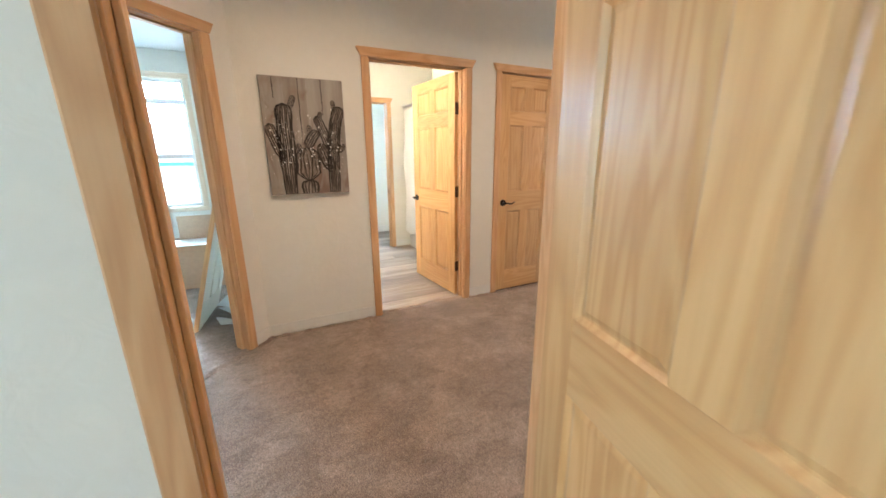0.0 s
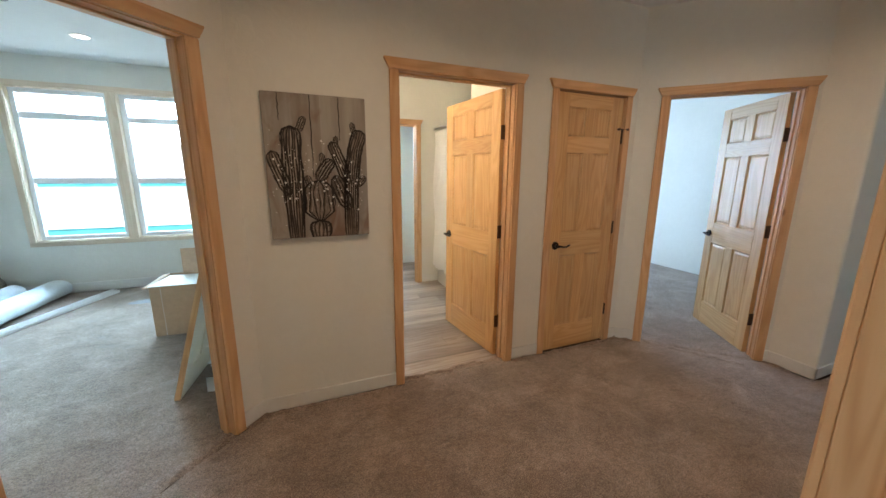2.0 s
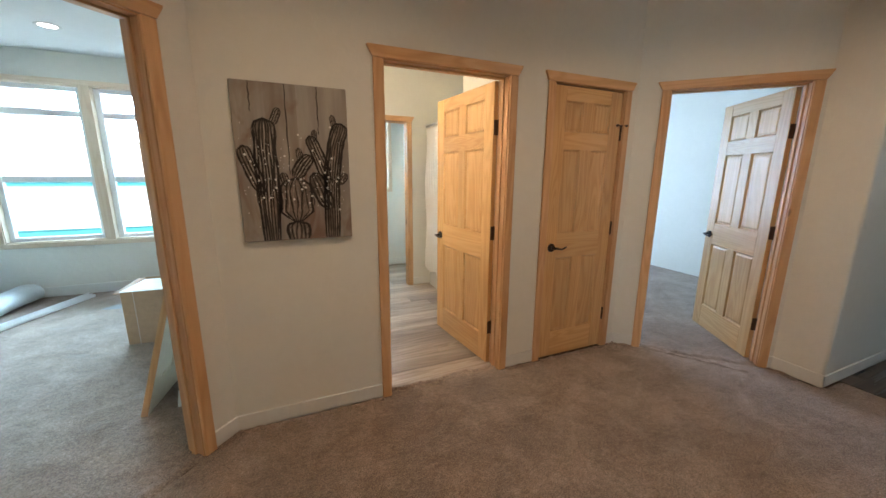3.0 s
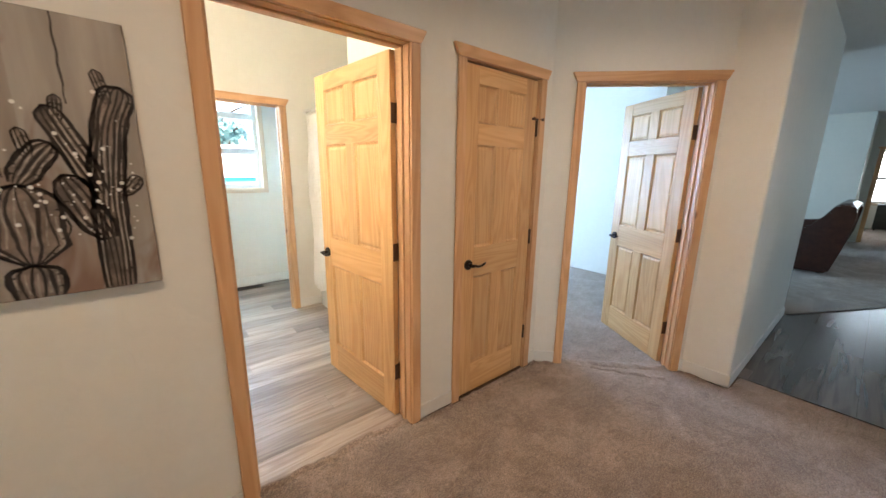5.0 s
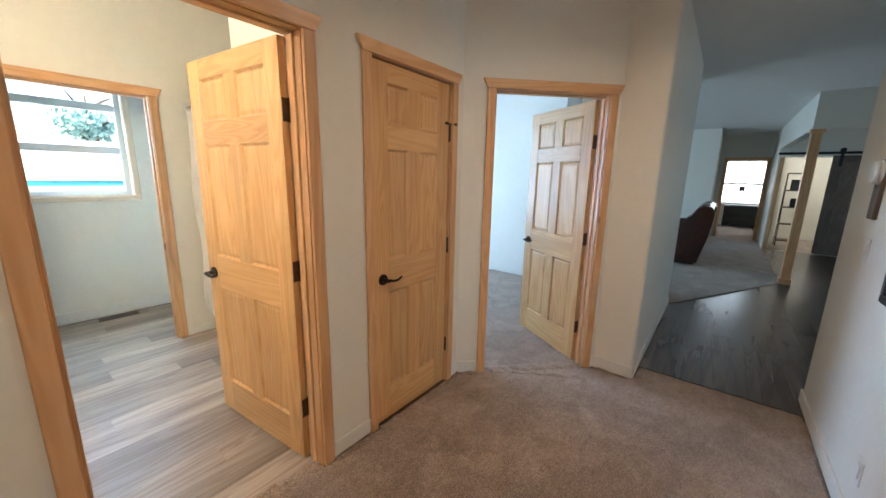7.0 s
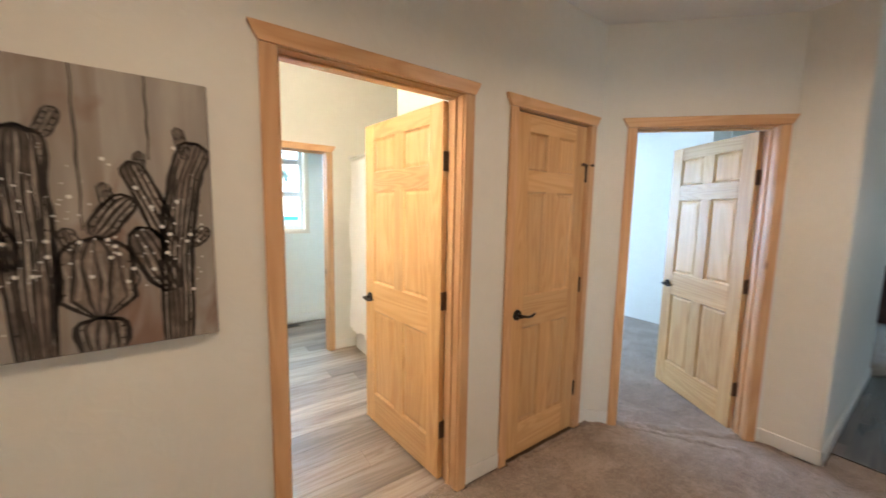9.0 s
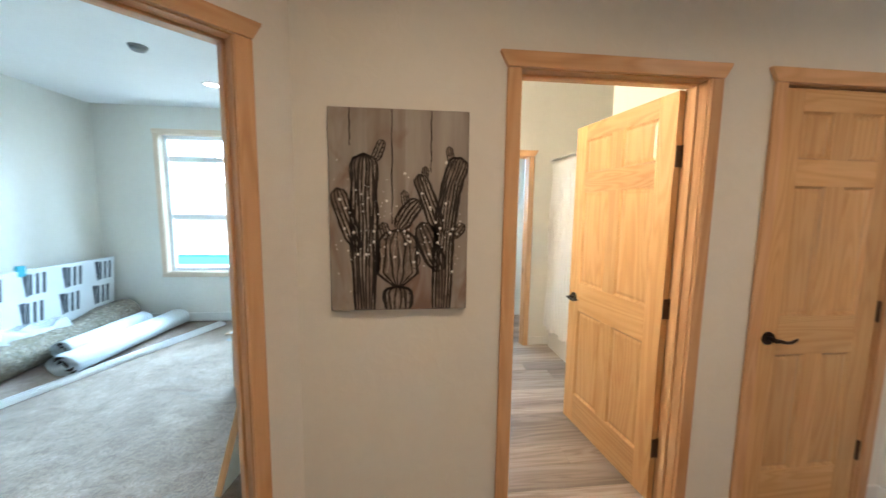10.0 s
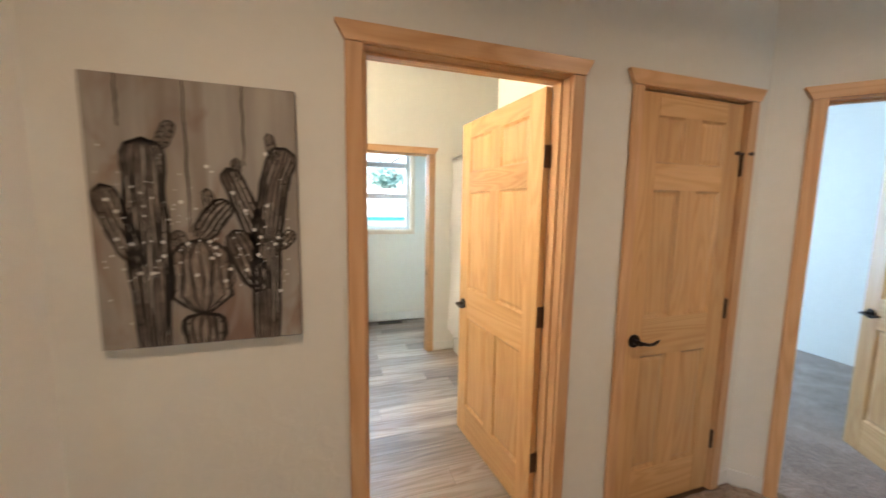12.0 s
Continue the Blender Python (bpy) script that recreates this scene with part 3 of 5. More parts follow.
def window(name, m, s0, s1, z0, z1, t, rails, mull=(), label="", trim=0.07):
    """A vinyl window in the opening of a wall, with pine trim on the room side and panes between its rails."""
    th = thing(name, m, label, "window", kind="structure")
    f = 0.058
    ya, yb = t * 0.45, t * 0.45 + 0.06
    cells = []
    edges = [s0, *mull, s1]
    for i in range(len(edges) - 1):
        a = edges[i] + (0.05 if i else 0)
        b = edges[i + 1] - (0.05 if i < len(edges) - 2 else 0)
        cells.append((a, b))
    for x in mull:
        solid("mullion", M_TRIM, (x - 0.05, x + 0.05, -0.014, t * 0.9, z0, z1), th, bevel=0.003)
    for a, b in cells:
        fr = solid("window_frame", M_VINYL, (a, a + f, ya, yb, z0, z1), th, bevel=0.004)
        solid("window_frame", M_VINYL, (b - f, b, ya, yb, z0, z1), th, bevel=0.004)
        solid("window_frame", M_VINYL, (a + f, b - f, ya, yb, z1 - f, z1), th, bevel=0.004)
        solid("window_frame", M_VINYL, (a + f, b - f, ya, yb, z0, z0 + f), th, bevel=0.004)
        zs = [z0 + f, *rails, z1 - f]
        for z in rails:
            solid("meeting_rail", M_VINYL, (a + f, b - f, ya + 0.008, yb - 0.008, z - 0.034, z + 0.034), th, bevel=0.004)
        for k in range(len(zs) - 1):
            lo, hi = zs[k] + (0.034 if k else 0), zs[k + 1] - (0.034 if k < len(zs) - 2 else 0)
            p = solid("pane", M_GLASS, (a + f, b - f, (ya + yb) / 2 - 0.003, (ya + yb) / 2 + 0.003, lo, hi), th)
            p.visible_shadow = False
    # pine reveal and trim
    solid("reveal", M_TRIM, (s0, s0 + 0.012, 0.0, ya, z0, z1), th)
    solid("reveal", M_TRIM, (s1 - 0.012, s1, 0.0, ya, z0, z1), th)
    solid("window_sill", M_TRIM_X, (s0 + 0.012, s1 - 0.012, 0.0, ya, z0, z0 + 0.012), th, "pine sill board")
    solid("reveal", M_TRIM_X, (s0 + 0.012, s1 - 0.012, 0.0, ya, z1 - 0.012, z1), th)
    for a, b in ((s0 - trim, s0 + 0.006), (s1 - 0.006, s1 + trim)):
        solid("trim", M_TRIM, (a, b, -0.016, 0.0, z0 - 0.0, z1), th, bevel=0.003)
    solid("trim", M_TRIM_X, (s0 - trim - 0.01, s1 + trim + 0.01, -0.018, 0.0, z1, z1 + trim), th, bevel=0.003)
    solid("trim", M_TRIM_X, (s0 - trim, s1 + trim, -0.018, 0.0, z0 - trim, z0), th, bevel=0.003)
    return th


window("window_bedroom", MNO, -2.91 + 3.78, -1.04 + 3.78, 0.655, 2.41, 0.16, (1.375, 2.11), (-1.975 + 3.78,), "double single-hung window with pine trim", trim=0.055)
window("window_bath", MNO, 0.33 + 3.78, 1.52 + 3.78, 1.235, 2.41, 0.16, (1.69, 2.10), (), "bathroom window with white frame and pine trim", trim=0.045)


# ---- more materials ----
M_TUB = plain("white_acrylic", (0.80, 0.80, 0.78), 0.18, vary=0.01, scale=5)
M_CURTAIN = plain("white_curtain_cloth", (0.80, 0.79, 0.76), 0.75, vary=0.03, scale=40)
M_CHROME = plain("brushed_nickel", (0.55, 0.54, 0.52), 0.28, metal=1.0, vary=0.06)
M_BLACK = plain("black_steel", (0.018, 0.018, 0.018), 0.45, metal=0.3, vary=0.3)
M_LEATHER = plain("brown_leather", (0.060, 0.018, 0.012), 0.24, vary=0.35, scale=14, grain=0.2)
M_BARN = wood("dark_barn_wood", (0.17, 0.128, 0.10), (0.115, 0.086, 0.068), (0.06, 0.046, 0.037), axis=2, rough=0.55, ring=9, knots=False, coat=0.0)
M_BACKING = plain("carpet_backing", (0.60, 0.64, 0.66), 0.8, vary=0.07, scale=18, grain=0.25)
# near-black colour for the shade inside the rolls' open ends
M_ROLLDARK = plain("roll_hollow_shade", (0.055, 0.045, 0.038), 0.95, vary=0.4, scale=90, grain=0.5)
M_FOAM = plain("foil_faced_board", (0.74, 0.77, 0.78), 0.55, vary=0.05, scale=7)
M_PRINT = plain("dark_print", (0.04, 0.05, 0.065), 0.6, vary=0.35, scale=60)
M_TAPEBLUE = plain("blue_tape", (0.05, 0.42, 0.55), 0.5, vary=0.1)
M_PVC = plain("white_pvc_strip", (0.80, 0.80, 0.79), 0.45, vary=0.04)
M_PAPER = plain("white_paper", (0.78, 0.78, 0.76), 0.8, vary=0.04)
M_PLASTIC = plain("white_plastic", (0.72, 0.71, 0.68), 0.4, vary=0.03)
M_TAPEROLL = plain("silver_tape", (0.50, 0.50, 0.49), 0.35, metal=0.4)
M_DOORWHITE = plain("primed_cream_door", (0.76, 0.70, 0.58), 0.5, vary=0.05)


def pad_material():
    m, t, b = material("rebond_carpet_pad")
    v = coords(t)
    vo = node(t, "TexVoronoi", Scale=55.0)
    t.links.new(v, vo.inputs["Vector"])
    sep = t.nodes.new("ShaderNodeSeparateColor")
    t.links.new(vo.outputs["Color"], sep.inputs[0])
    c = ramp(t, sep.outputs[0], [(0.0, (0.10, 0.078, 0.055)), (0.3, (0.19, 0.155, 0.105)), (0.55, (0.30, 0.255, 0.19)), (0.8, (0.16, 0.145, 0.125)), (1.0, (0.46, 0.41, 0.34))])
    big = noise_tex(t, v, 5, 3)
    c = mixc(t, 0.35, c, ramp(t, big, [(0.3, (0.14, 0.12, 0.085)), (0.7, (0.30, 0.28, 0.22))]))
    t.links.new(c, b.inputs["Base Color"])
    b.inputs["Roughness"].default_value = 0.9
    bump(t, b, vo.outputs["Distance"], 0.4, 0.01)
    return m


def film_material():
    m, t, b = material("clear_plastic_film")
    b.inputs["Base Color"].default_value = (0.86, 0.92, 0.95, 1)
    b.inputs["Roughness"].default_value = 0.22
    b.inputs["Alpha"].default_value = 0.42
    n = noise_tex(t, coords(t), 16, 4)
    bump(t, b, n, 0.8, 0.02)
    return m


def canvas_material():
    m, t, b = material("painted_canvas")
    v = coords(t, shift=False)
    sx = t.nodes.new("ShaderNodeSeparateXYZ")
    t.links.new(v, sx.inputs[0])
    fl = t.nodes.new("ShaderNodeMath")
    fl.operation = "MULTIPLY"
    fl.inputs[1].default_value = 1 / 0.148
    t.links.new(sx.outputs[0], fl.inputs[0])
    fo = t.nodes.new("ShaderNodeMath")
    fo.operation = "FLOOR"
    t.links.new(fl.outputs[0], fo.inputs[0])
    wn2 = t.nodes.new("ShaderNodeTexWhiteNoise")
    wn2.noise_dimensions = "1D"
    t.links.new(fo.outputs[0], wn2.inputs[1])
    streak = noise_tex(t, coords(t, (14, 14, 1.4), shift=False), 1.0, 4)
    blotch = noise_tex(t, coords(t, (5, 5, 2.6), shift=False), 1.0, 3, 0.6, 1.0)
    c = ramp(t, streak, [(0.3, (0.18, 0.148, 0.122)), (0.5, (0.315, 0.28, 0.245)), (0.7, (0.45, 0.42, 0.378))])
    c = mixc(t, 0.45, c, ramp(t, wn2.outputs[0], [(0.0, (0.21, 0.162, 0.122)), (1.0, (0.385, 0.36, 0.322))]))
    c = mixc(t, ramp(t, blotch, [(0.48, (0, 0, 0)), (0.66, (0.85, 0.85, 0.85))]), c, (0.19, 0.105, 0.07))
    t.links.new(c, b.inputs["Base Color"])
    b.inputs["Roughness"].default_value = 0.6
    bump(t, b, streak, 0.3, 0.003)
    return m


M_PAD, M_FILM, M_CANVAS = pad_material(), film_material(), canvas_material()
M_CACTUS = plain("dark_umber_paint", (0.020, 0.013, 0.010), 0.45, vary=0.4, scale=60, grain=0.3)
M_CACTUSFILL = plain("umber_wash", (0.165, 0.128, 0.102), 0.6, vary=0.75, scale=22)
M_CACTUSPALE = plain("pale_rib_paint", (0.34, 0.295, 0.25), 0.55, vary=0.5, scale=40)
M_DOT = plain("white_paint_dot", (0.72, 0.71, 0.67), 0.5)

# ---- hall things ----


def painting():
    """A canvas of three cacti on grey boards, hung on the north wall."""
    x0, z0, w, h, d = -0.163, 1.103, 0.548, 0.794, 0.034
    th = thing("painting", pose(x0, 2.72 - d, z0), "unframed canvas of dark ribbed cacti on grey boards", "painting")
    solid("canvas", M_CANVAS, (0, w, 0, d, 0, h), th, bevel=0.003)
    rng = random.Random(5)
    lines, lights = bmesh.new(), bmesh.new()
    layer = [0]

    def ribbon(bm, pts, wd, y):
        prev = None
        for i, (x, z) in enumerate(pts):
            a, b = pts[max(i - 1, 0)], pts[min(i + 1, len(pts) - 1)]
            dx, dz = b[0] - a[0], b[1] - a[1]
            L = math.hypot(dx, dz) or 1
            ww = wd * (0.55 + 0.45 * math.sin(math.pi * (i + 0.5) / len(pts))) * rng.uniform(0.75, 1.25) / 2
            px, pz = -dz / L * ww, dx / L * ww
            cur = (bm.verts.new((min(max(x + px, 0.001), w - 0.001), y, min(max(z + pz, 0.001), h - 0.001))),
                   bm.verts.new((min(max(x - px, 0.001), w - 0.001), y, min(max(z - pz, 0.001), h - 0.001))))
            if prev:
                bm.faces.new((prev[0], prev[1], cur[1], cur[0]))
            prev = cur

    def lobe(spine, width, ribs, taper=0.5):
        """Ribs run side by side along a bent spine and draw together at the tip."""
        wd = min(0.0085, width * 0.11)
        sp = [Vector((u * w, v * h)) for u, v in spine]
        pts = []
        for i in range(len(sp) - 1):
            for k in range(8):
                pts.append(sp[i].lerp(sp[i + 1], k / 8))
        pts.append(sp[-1])
        for _ in range(3):
            pts = [pts[0]] + [(pts[i - 1] + pts[i] * 2 + pts[i + 1]) / 4 for i in range(1, len(pts) - 1)] + [pts[-1]]
        n = len(pts)
        cap = min(0.34, 0.62 * width / sum((q - p).length for p, q in zip(pts, pts[1:])))

        def off(i, u):
            a, b = pts[max(i - 1, 0)], pts[min(i + 1, n - 1)]
            t2 = (b - a).normalized()
            f = i / (n - 1)
            prof = min(1.0, taper + (1 - taper) * min(1, f / 0.25)) * math.sqrt(max(0.0, 1 - max(0.0, (f - 1 + cap) / cap) ** 2))
            return (pts[i].x - t2.y * u * width * prof / 2, pts[i].y + t2.x * u * width * prof / 2)

        left, right = [off(i, -1) for i in range(n)], [off(i, 1) for i in range(n)]
        fills = bmesh.new()
        layer[0] += 1
        for i in range(n - 1):
            q = [left[i], left[i + 1], right[i + 1], right[i]]
            vs = [fills.verts.new((min(max(x, 0.001), w - 0.001), -0.0004 - 0.00004 * layer[0], min(max(z, 0.001), h - 0.001))) for x, z in q]
            fills.faces.new(vs)
        part("cactus_lobe", fills, M_CACTUSFILL, th)
        for r in range(ribs):
            u = -1 + 2 * r / (ribs - 1)
            wob = rng.uniform(0, 9)
            ribbon(lines, [off(i, u + 0.06 * math.sin(i * 0.5 + wob)) for i in range(n)], wd * (1.5 if abs(u) > 0.95 else rng.uniform(0.7, 1.35)), -0.0015)
            if abs(u) > 0.95:
                ribbon(lines, [off(i, u * 1.04 + 0.10 * math.sin(i * 0.9 + wob)) for i in range(n)], wd * 0.6, -0.0015)
            if r:
                um = u - 1 / (ribs - 1)
                i0 = rng.randint(0, n // 3)
                i1 = rng.randint(n // 2, n - 1)
                ribbon(lights, [off(i, um + 0.05 * math.sin(i * 0.6 + wob)) for i in range(i0, i1 + 1)], wd * rng.uniform(0.4, 0.95), -0.0012)
        for i in range(2, n - 1, 3):
            for side, edge in ((-1, left), (1, right)):
                if rng.random() < 0.7:
                    x, z = edge[i]
                    ribbon(lines, [(x, z), (x + side * 0.006, z + 0.005), (x + side * 0.014, z + 0.004)], 0.0055, -0.0012)

    lobe([(0.245, 0.0), (0.245, 0.35), (0.245, 0.58), (0.25, 0.785)], 0.098, 8, 0.72)
    lobe([(0.20, 0.31), (0.12, 0.46), (0.055, 0.615)], 0.062, 5, 0.35)
    lobe([(0.315, 0.745), (0.35, 0.795), (0.385, 0.85)], 0.034, 4)
    lobe([(0.485, 0.0), (0.485, 0.125)], 0.108, 6, 0.9)
    lobe([(0.485, 0.125), (0.485, 0.26), (0.485, 0.415)], 0.158, 7, 0.22)
    lobe([(0.49, 0.415), (0.55, 0.49), (0.64, 0.56)], 0.062, 5)
    lobe([(0.41, 0.36), (0.375, 0.45)], 0.034, 4)
    lobe([(0.55, 0.51), (0.53, 0.61)], 0.028, 4)
    lobe([(0.81, 0.0), (0.815, 0.28), (0.84, 0.50), (0.885, 0.66), (0.945, 0.775)], 0.076, 7, 0.9)
    lobe([(0.80, 0.20), (0.73, 0.31), (0.655, 0.45)], 0.074, 5, 0.4)
    lobe([(0.80, 0.38), (0.72, 0.54), (0.635, 0.69)], 0.056, 5)
    lobe([(0.87, 0.375), (0.93, 0.405), (0.97, 0.445)], 0.036, 4)
    lobe([(0.675, 0.63), (0.685, 0.73)], 0.026, 4)
    lobe([(0.89, 0.71), (0.85, 0.83)], 0.026, 4)
    for u, z1 in ((0.15, 0.82), (0.445, 0.44), (0.725, 0.70)):
        ribbon(lines, [(u * w + 0.002 * math.sin(k * 2.1), h - k * (1 - z1) * h / 9) for k in range(10)], 0.0055, -0.0012)
    tagged(part("rib_light", lights, M_CACTUSPALE, th, "pale painted strokes between the ribs"), kind="stuff")
    tagged(part("ribs", lines, M_CACTUS, th, "dark painted cactus ribs"), kind="stuff")
    dots = bmesh.new()
    for k in range(120):
        u, v2 = rng.uniform(0.04, 0.96), min(0.75, max(0.03, rng.gauss(0.42, 0.15)))
        r = rng.choice((0.0018, 0.0022, 0.0028, 0.0036, 0.006))
        vs = [dots.verts.new((u * w + r * math.cos(a * math.tau / 7), -0.0018, v2 * h + r * math.sin(a * math.tau / 7))) for a in range(7)]
        dots.faces.new(vs)
    tagged(part("paint_dots", dots, M_DOT, th), kind="stuff")


painting()


def seam(name, p0, p1, width=0.05, height=0.012, wander=0.022, label="rumpled carpet seam across a doorway"):
    """A raised, rumpled line of pile, where two carpets meet or where one ends against a wall."""
    bm = bmesh.new()
    n, k = max(6, int(math.hypot(p1[0] - p0[0], p1[1] - p0[1]) / 0.018)), 7
    a, b = Vector((*p0, 0)), Vector((*p1, 0))
    d = (b - a).normalized()
    side = Vector((-d.y, d.x, 0))
    rows = []
    for i in range(n + 1):
        c = a.lerp(b, i / n) + side * wander * noise.noise((i * 0.21, p0[0], 0.0))
        row = []
        for j in range(k):
            f = j / (k - 1) * 2 - 1
            z = height * (1 - f * f) * (0.6 + 0.8 * noise.noise((i * 0.35, f * 1.5, p0[1]))) - 0.002
            row.append(bm.verts.new(c + side * f * width / 2 + Vector((0, 0, z))))
        rows.append(row)
    for r0, r1 in zip(rows, rows[1:]):
        for j in range(k - 1):
            bm.faces.new((r0[j], r0[j + 1], r1[j + 1], r1[j])).smooth = True
    tagged(part(name, bm, M_CARPET), label, "carpet seam", kind="structure")


def on(m, s, y):
    v = m @ Vector((s, y, 0))
    return (v.x, v.y)


seam("carpet_seam", on(MNW, L0, 0.03), on(MNW, L1, 0.03), 0.09, 0.016)
seam("carpet_seam", on(MNE, S0 + 0.005, 0.03), on(MNE, S1 - 0.005, 0.03), 0.10, 0.018)
seam("carpet_seam", on(MNE, 0.20, 0.02), on(MNE, 0.95, -0.13), 0.06, 0.014)
seam("carpet_seam", on(MN, A0 + 0.30, 0.055), on(MN, A1 + 0.30, 0.055), 0.05, 0.016)

# the untucked carpet edge, pushed up against the skirting
for m, s0, s1 in ((MN, 0.0, A0 + 0.235), (MN, A1 + 0.365, C0 + 0.235), (MN, C1 + 0.365, LN), (MNE, 0.0, S0 - 0.065), (MNW, L1 + 0.065, LNW), (MNW, 0.0, L0 - 0.065), (ME, 0.0, LE), (MS, 0.3, 3.28), (MN, C0 + 0.30, C1 + 0.30)):
    seam("carpet_edge", on(m, s0, -0.026), on(m, s1, -0.026), 0.042, 0.020, 0.007, "untucked fuzzy carpet edge along the wall")

# ---- bathroom ----


def planks(parent_name, label, mat, x0, x1, y0, y1, width=0.178, length=1.22, skip=None, z=-0.0115):
    """Floor boards laid along x in staggered rows, each a bevelled board of its own."""
    fl = thing(parent_name, pose(0, 0, 0), label, "floor", kind="structure")
    rng = random.Random(11)
    meshes = {}
    y, row = y0, 0
    while y < y1 - 0.01:
        w = min(width, y1 - y)
        x = x0 - rng.uniform(0, length)
        while x < x1:
            a, b = max(x, x0), min(x + length, x1)
            x += length
            if b - a < 0.03 or (skip and skip((a + b) / 2, y + w / 2, a, b)):
                continue
            key = (round(b - a, 3), round(w, 3))
            if key not in meshes:
                bm = bmesh.new()
                box(bm, 0.0003, b - a - 0.0003, 0.0003, w - 0.0003, 0, -z - 0.001, 0.0007)
                bmesh.ops.recalc_face_normals(bm, faces=bm.faces)
                me = bpy.data.meshes.new("plank")
                bm.to_mesh(me)
                bm.free()
                me.materials.append(mat)
                meshes[key] = me
            ob = new("plank", meshes[key])
            ob.parent = fl
            ob.matrix_basis = pose(a, y, z)
        y += width
        row += 1
    return fl


planks("floor_bath", "grey-brown wood-look vinyl planks in the bathroom", M_PLANK, -0.185, 2.49, 2.785, NORTH)


def bathtub():
    th = thing("bathtub", pose(1.735, 3.602, 0), "white alcove bathtub with a smooth apron", "bathtub")
    L, W, H = 1.366, 0.755, 0.43
    bm = bmesh.new()

    def ring(inset, z, r):
        out = []
        for cx, cy, a0 in ((W - inset - r, L - inset - r, 0), (inset + r, L - inset - r, 90), (inset + r, inset + r, 180), (W - inset - r, inset + r, 270)):
            for k in range(6):
                a = radians(a0 + k * 18)
                out.append(bm.verts.new((cx + r * math.cos(a), cy + r * math.sin(a), z)))
        return out

    rings = [ring(0.004, 0.0, 0.01), ring(0.004, H - 0.03, 0.01), ring(0.0, H - 0.025, 0.012), ring(0.0, H - 0.006, 0.012), ring(0.006, H, 0.012), ring(0.07, H, 0.10), ring(0.08, H - 0.01, 0.11), ring(0.11, 0.16, 0.13), ring(0.17, 0.09, 0.12)]
    for a, b in zip(rings, rings[1:]):
        for k in range(24):
            bm.faces.new((a[k], a[(k + 1) % 24], b[(k + 1) % 24], b[k])).smooth = True
    bm.faces.new(rings[-1])
    part("tub_shell", bm, M_TUB, th)


bathtub()


def shower_curtain():
    th = thing("shower_curtain", pose(1.72, 4.955, 0), "white shower curtain bunched on a rod over the tub", "shower curtain")
    bm = bmesh.new()
    n, rows = 84, 14
    grid = []
    for j in range(rows + 1):
        z = 2.00 - j / rows * 1.76
        line = []
        for i in range(n + 1):
            f = i / n
            amp = 0.020 + 0.012 * (j / rows)
            line.append(bm.verts.new((amp * math.sin(f * 60 + 0.5 * math.sin(j * 0.4)) - 0.03 + 0.012 * math.sin(j * 0.8 + f * 5), -0.01 - f * (0.62 + 0.03 * math.sin(j * 0.5)), z + (0.02 * math.sin(f * 17) if j == rows else 0))))
        grid.append(line)
    for a, b in zip(grid, grid[1:]):
        for i in range(n):
            bm.faces.new((a[i], a[i + 1], b[i + 1], b[i])).smooth = True
    part("curtain", bm, M_CURTAIN, th)
    bm = bmesh.new()
    cyl(bm, (-0.02, 0.008, 2.04), (-0.02, -1.352, 2.04), 0.0125, n=12)
    rod = part("rod", bm, M_PLASTIC, th)
    for y in (0.008, -1.350):
        bm = bmesh.new()
        cyl(bm, (-0.02, y, 2.04), (-0.02, y + (-0.014 if y > 0 else 0.014), 2.04), 0.032, n=14)
        part("flange", bm, M_PLASTIC, rod)
    for k in range(9):
        bm = bmesh.new()
        y = -0.03 - k * 0.072
        tube(bm, [(-0.02 + 0.018 * math.cos(a * math.tau / 10), y, 2.035 + 0.026 * math.sin(a * math.tau / 10)) for a in range(11)], 0.0018, n=6)
        part("ring", bm, M_PLASTIC, th)


shower_curtain()
for x0, y0, n in ((1.22, 6.06, 12),):
    reg = thing("floor_register", pose(x0, y0, -0.001), "dark brown metal floor register", "floor vent")
    solid("frame", M_HINGE, (-0.16, 0.16, -0.058, 0.058, 0.0, 0.004), reg, bevel=0.002)
    for k in range(n):
        solid("louvre", M_BLACK, (-0.14 + k * 0.024, -0.126 + k * 0.024, -0.045, 0.045, 0.004, 0.006), reg)

# ---- cluttered bedroom ----


def foam_board():
    th = thing("insulation_board", pose(-3.645, 3.62, 0.0, 0, 5.0, 0), "white printed foam insulation sheet leaning on the wall", "foam board")
    L, H = 2.42, 0.90
    solid("sheet", M_FOAM, (0.10, 0.125, 0, L, 0.012, H), th, bevel=0.002)
    x = 0.1252
    for g in range(6):
        y0 = 0.10 + g * 0.40
        for zr in (0.36, 0.64):
            for k in range(4):
                ya = y0 + k * 0.066 + (0.03 if zr > 0.5 else 0.0)
                if k == 0:
                    q = [(ya, zr + 0.23), (ya + 0.06, zr + 0.23), (ya + 0.06, zr), (ya + 0.04, zr)]
                else:
                    q = [(ya, zr + 0.22), (ya + 0.036, zr + 0.22), (ya + 0.036, zr + 0.01), (ya, zr + 0.01)]
                bm = bmesh.new()
                lo = [bm.verts.new((x, y, z)) for y, z in q]
                hi = [bm.verts.new((x + 0.001, y, z)) for y, z in q]
                bm.faces.new(hi)
                for e in range(4):
                    bm.faces.new((lo[e], lo[(e + 1) % 4], hi[(e + 1) % 4], hi[e]))
                part("printed_bar", bm, M_PRINT, th)
    bm = bmesh.new()
    box(bm, 0.096, 0.128, 1.30, 1.37, H - 0.05, H + 0.05)
    part("tape_flag", bm, M_TAPEBLUE, th)


foam_board()


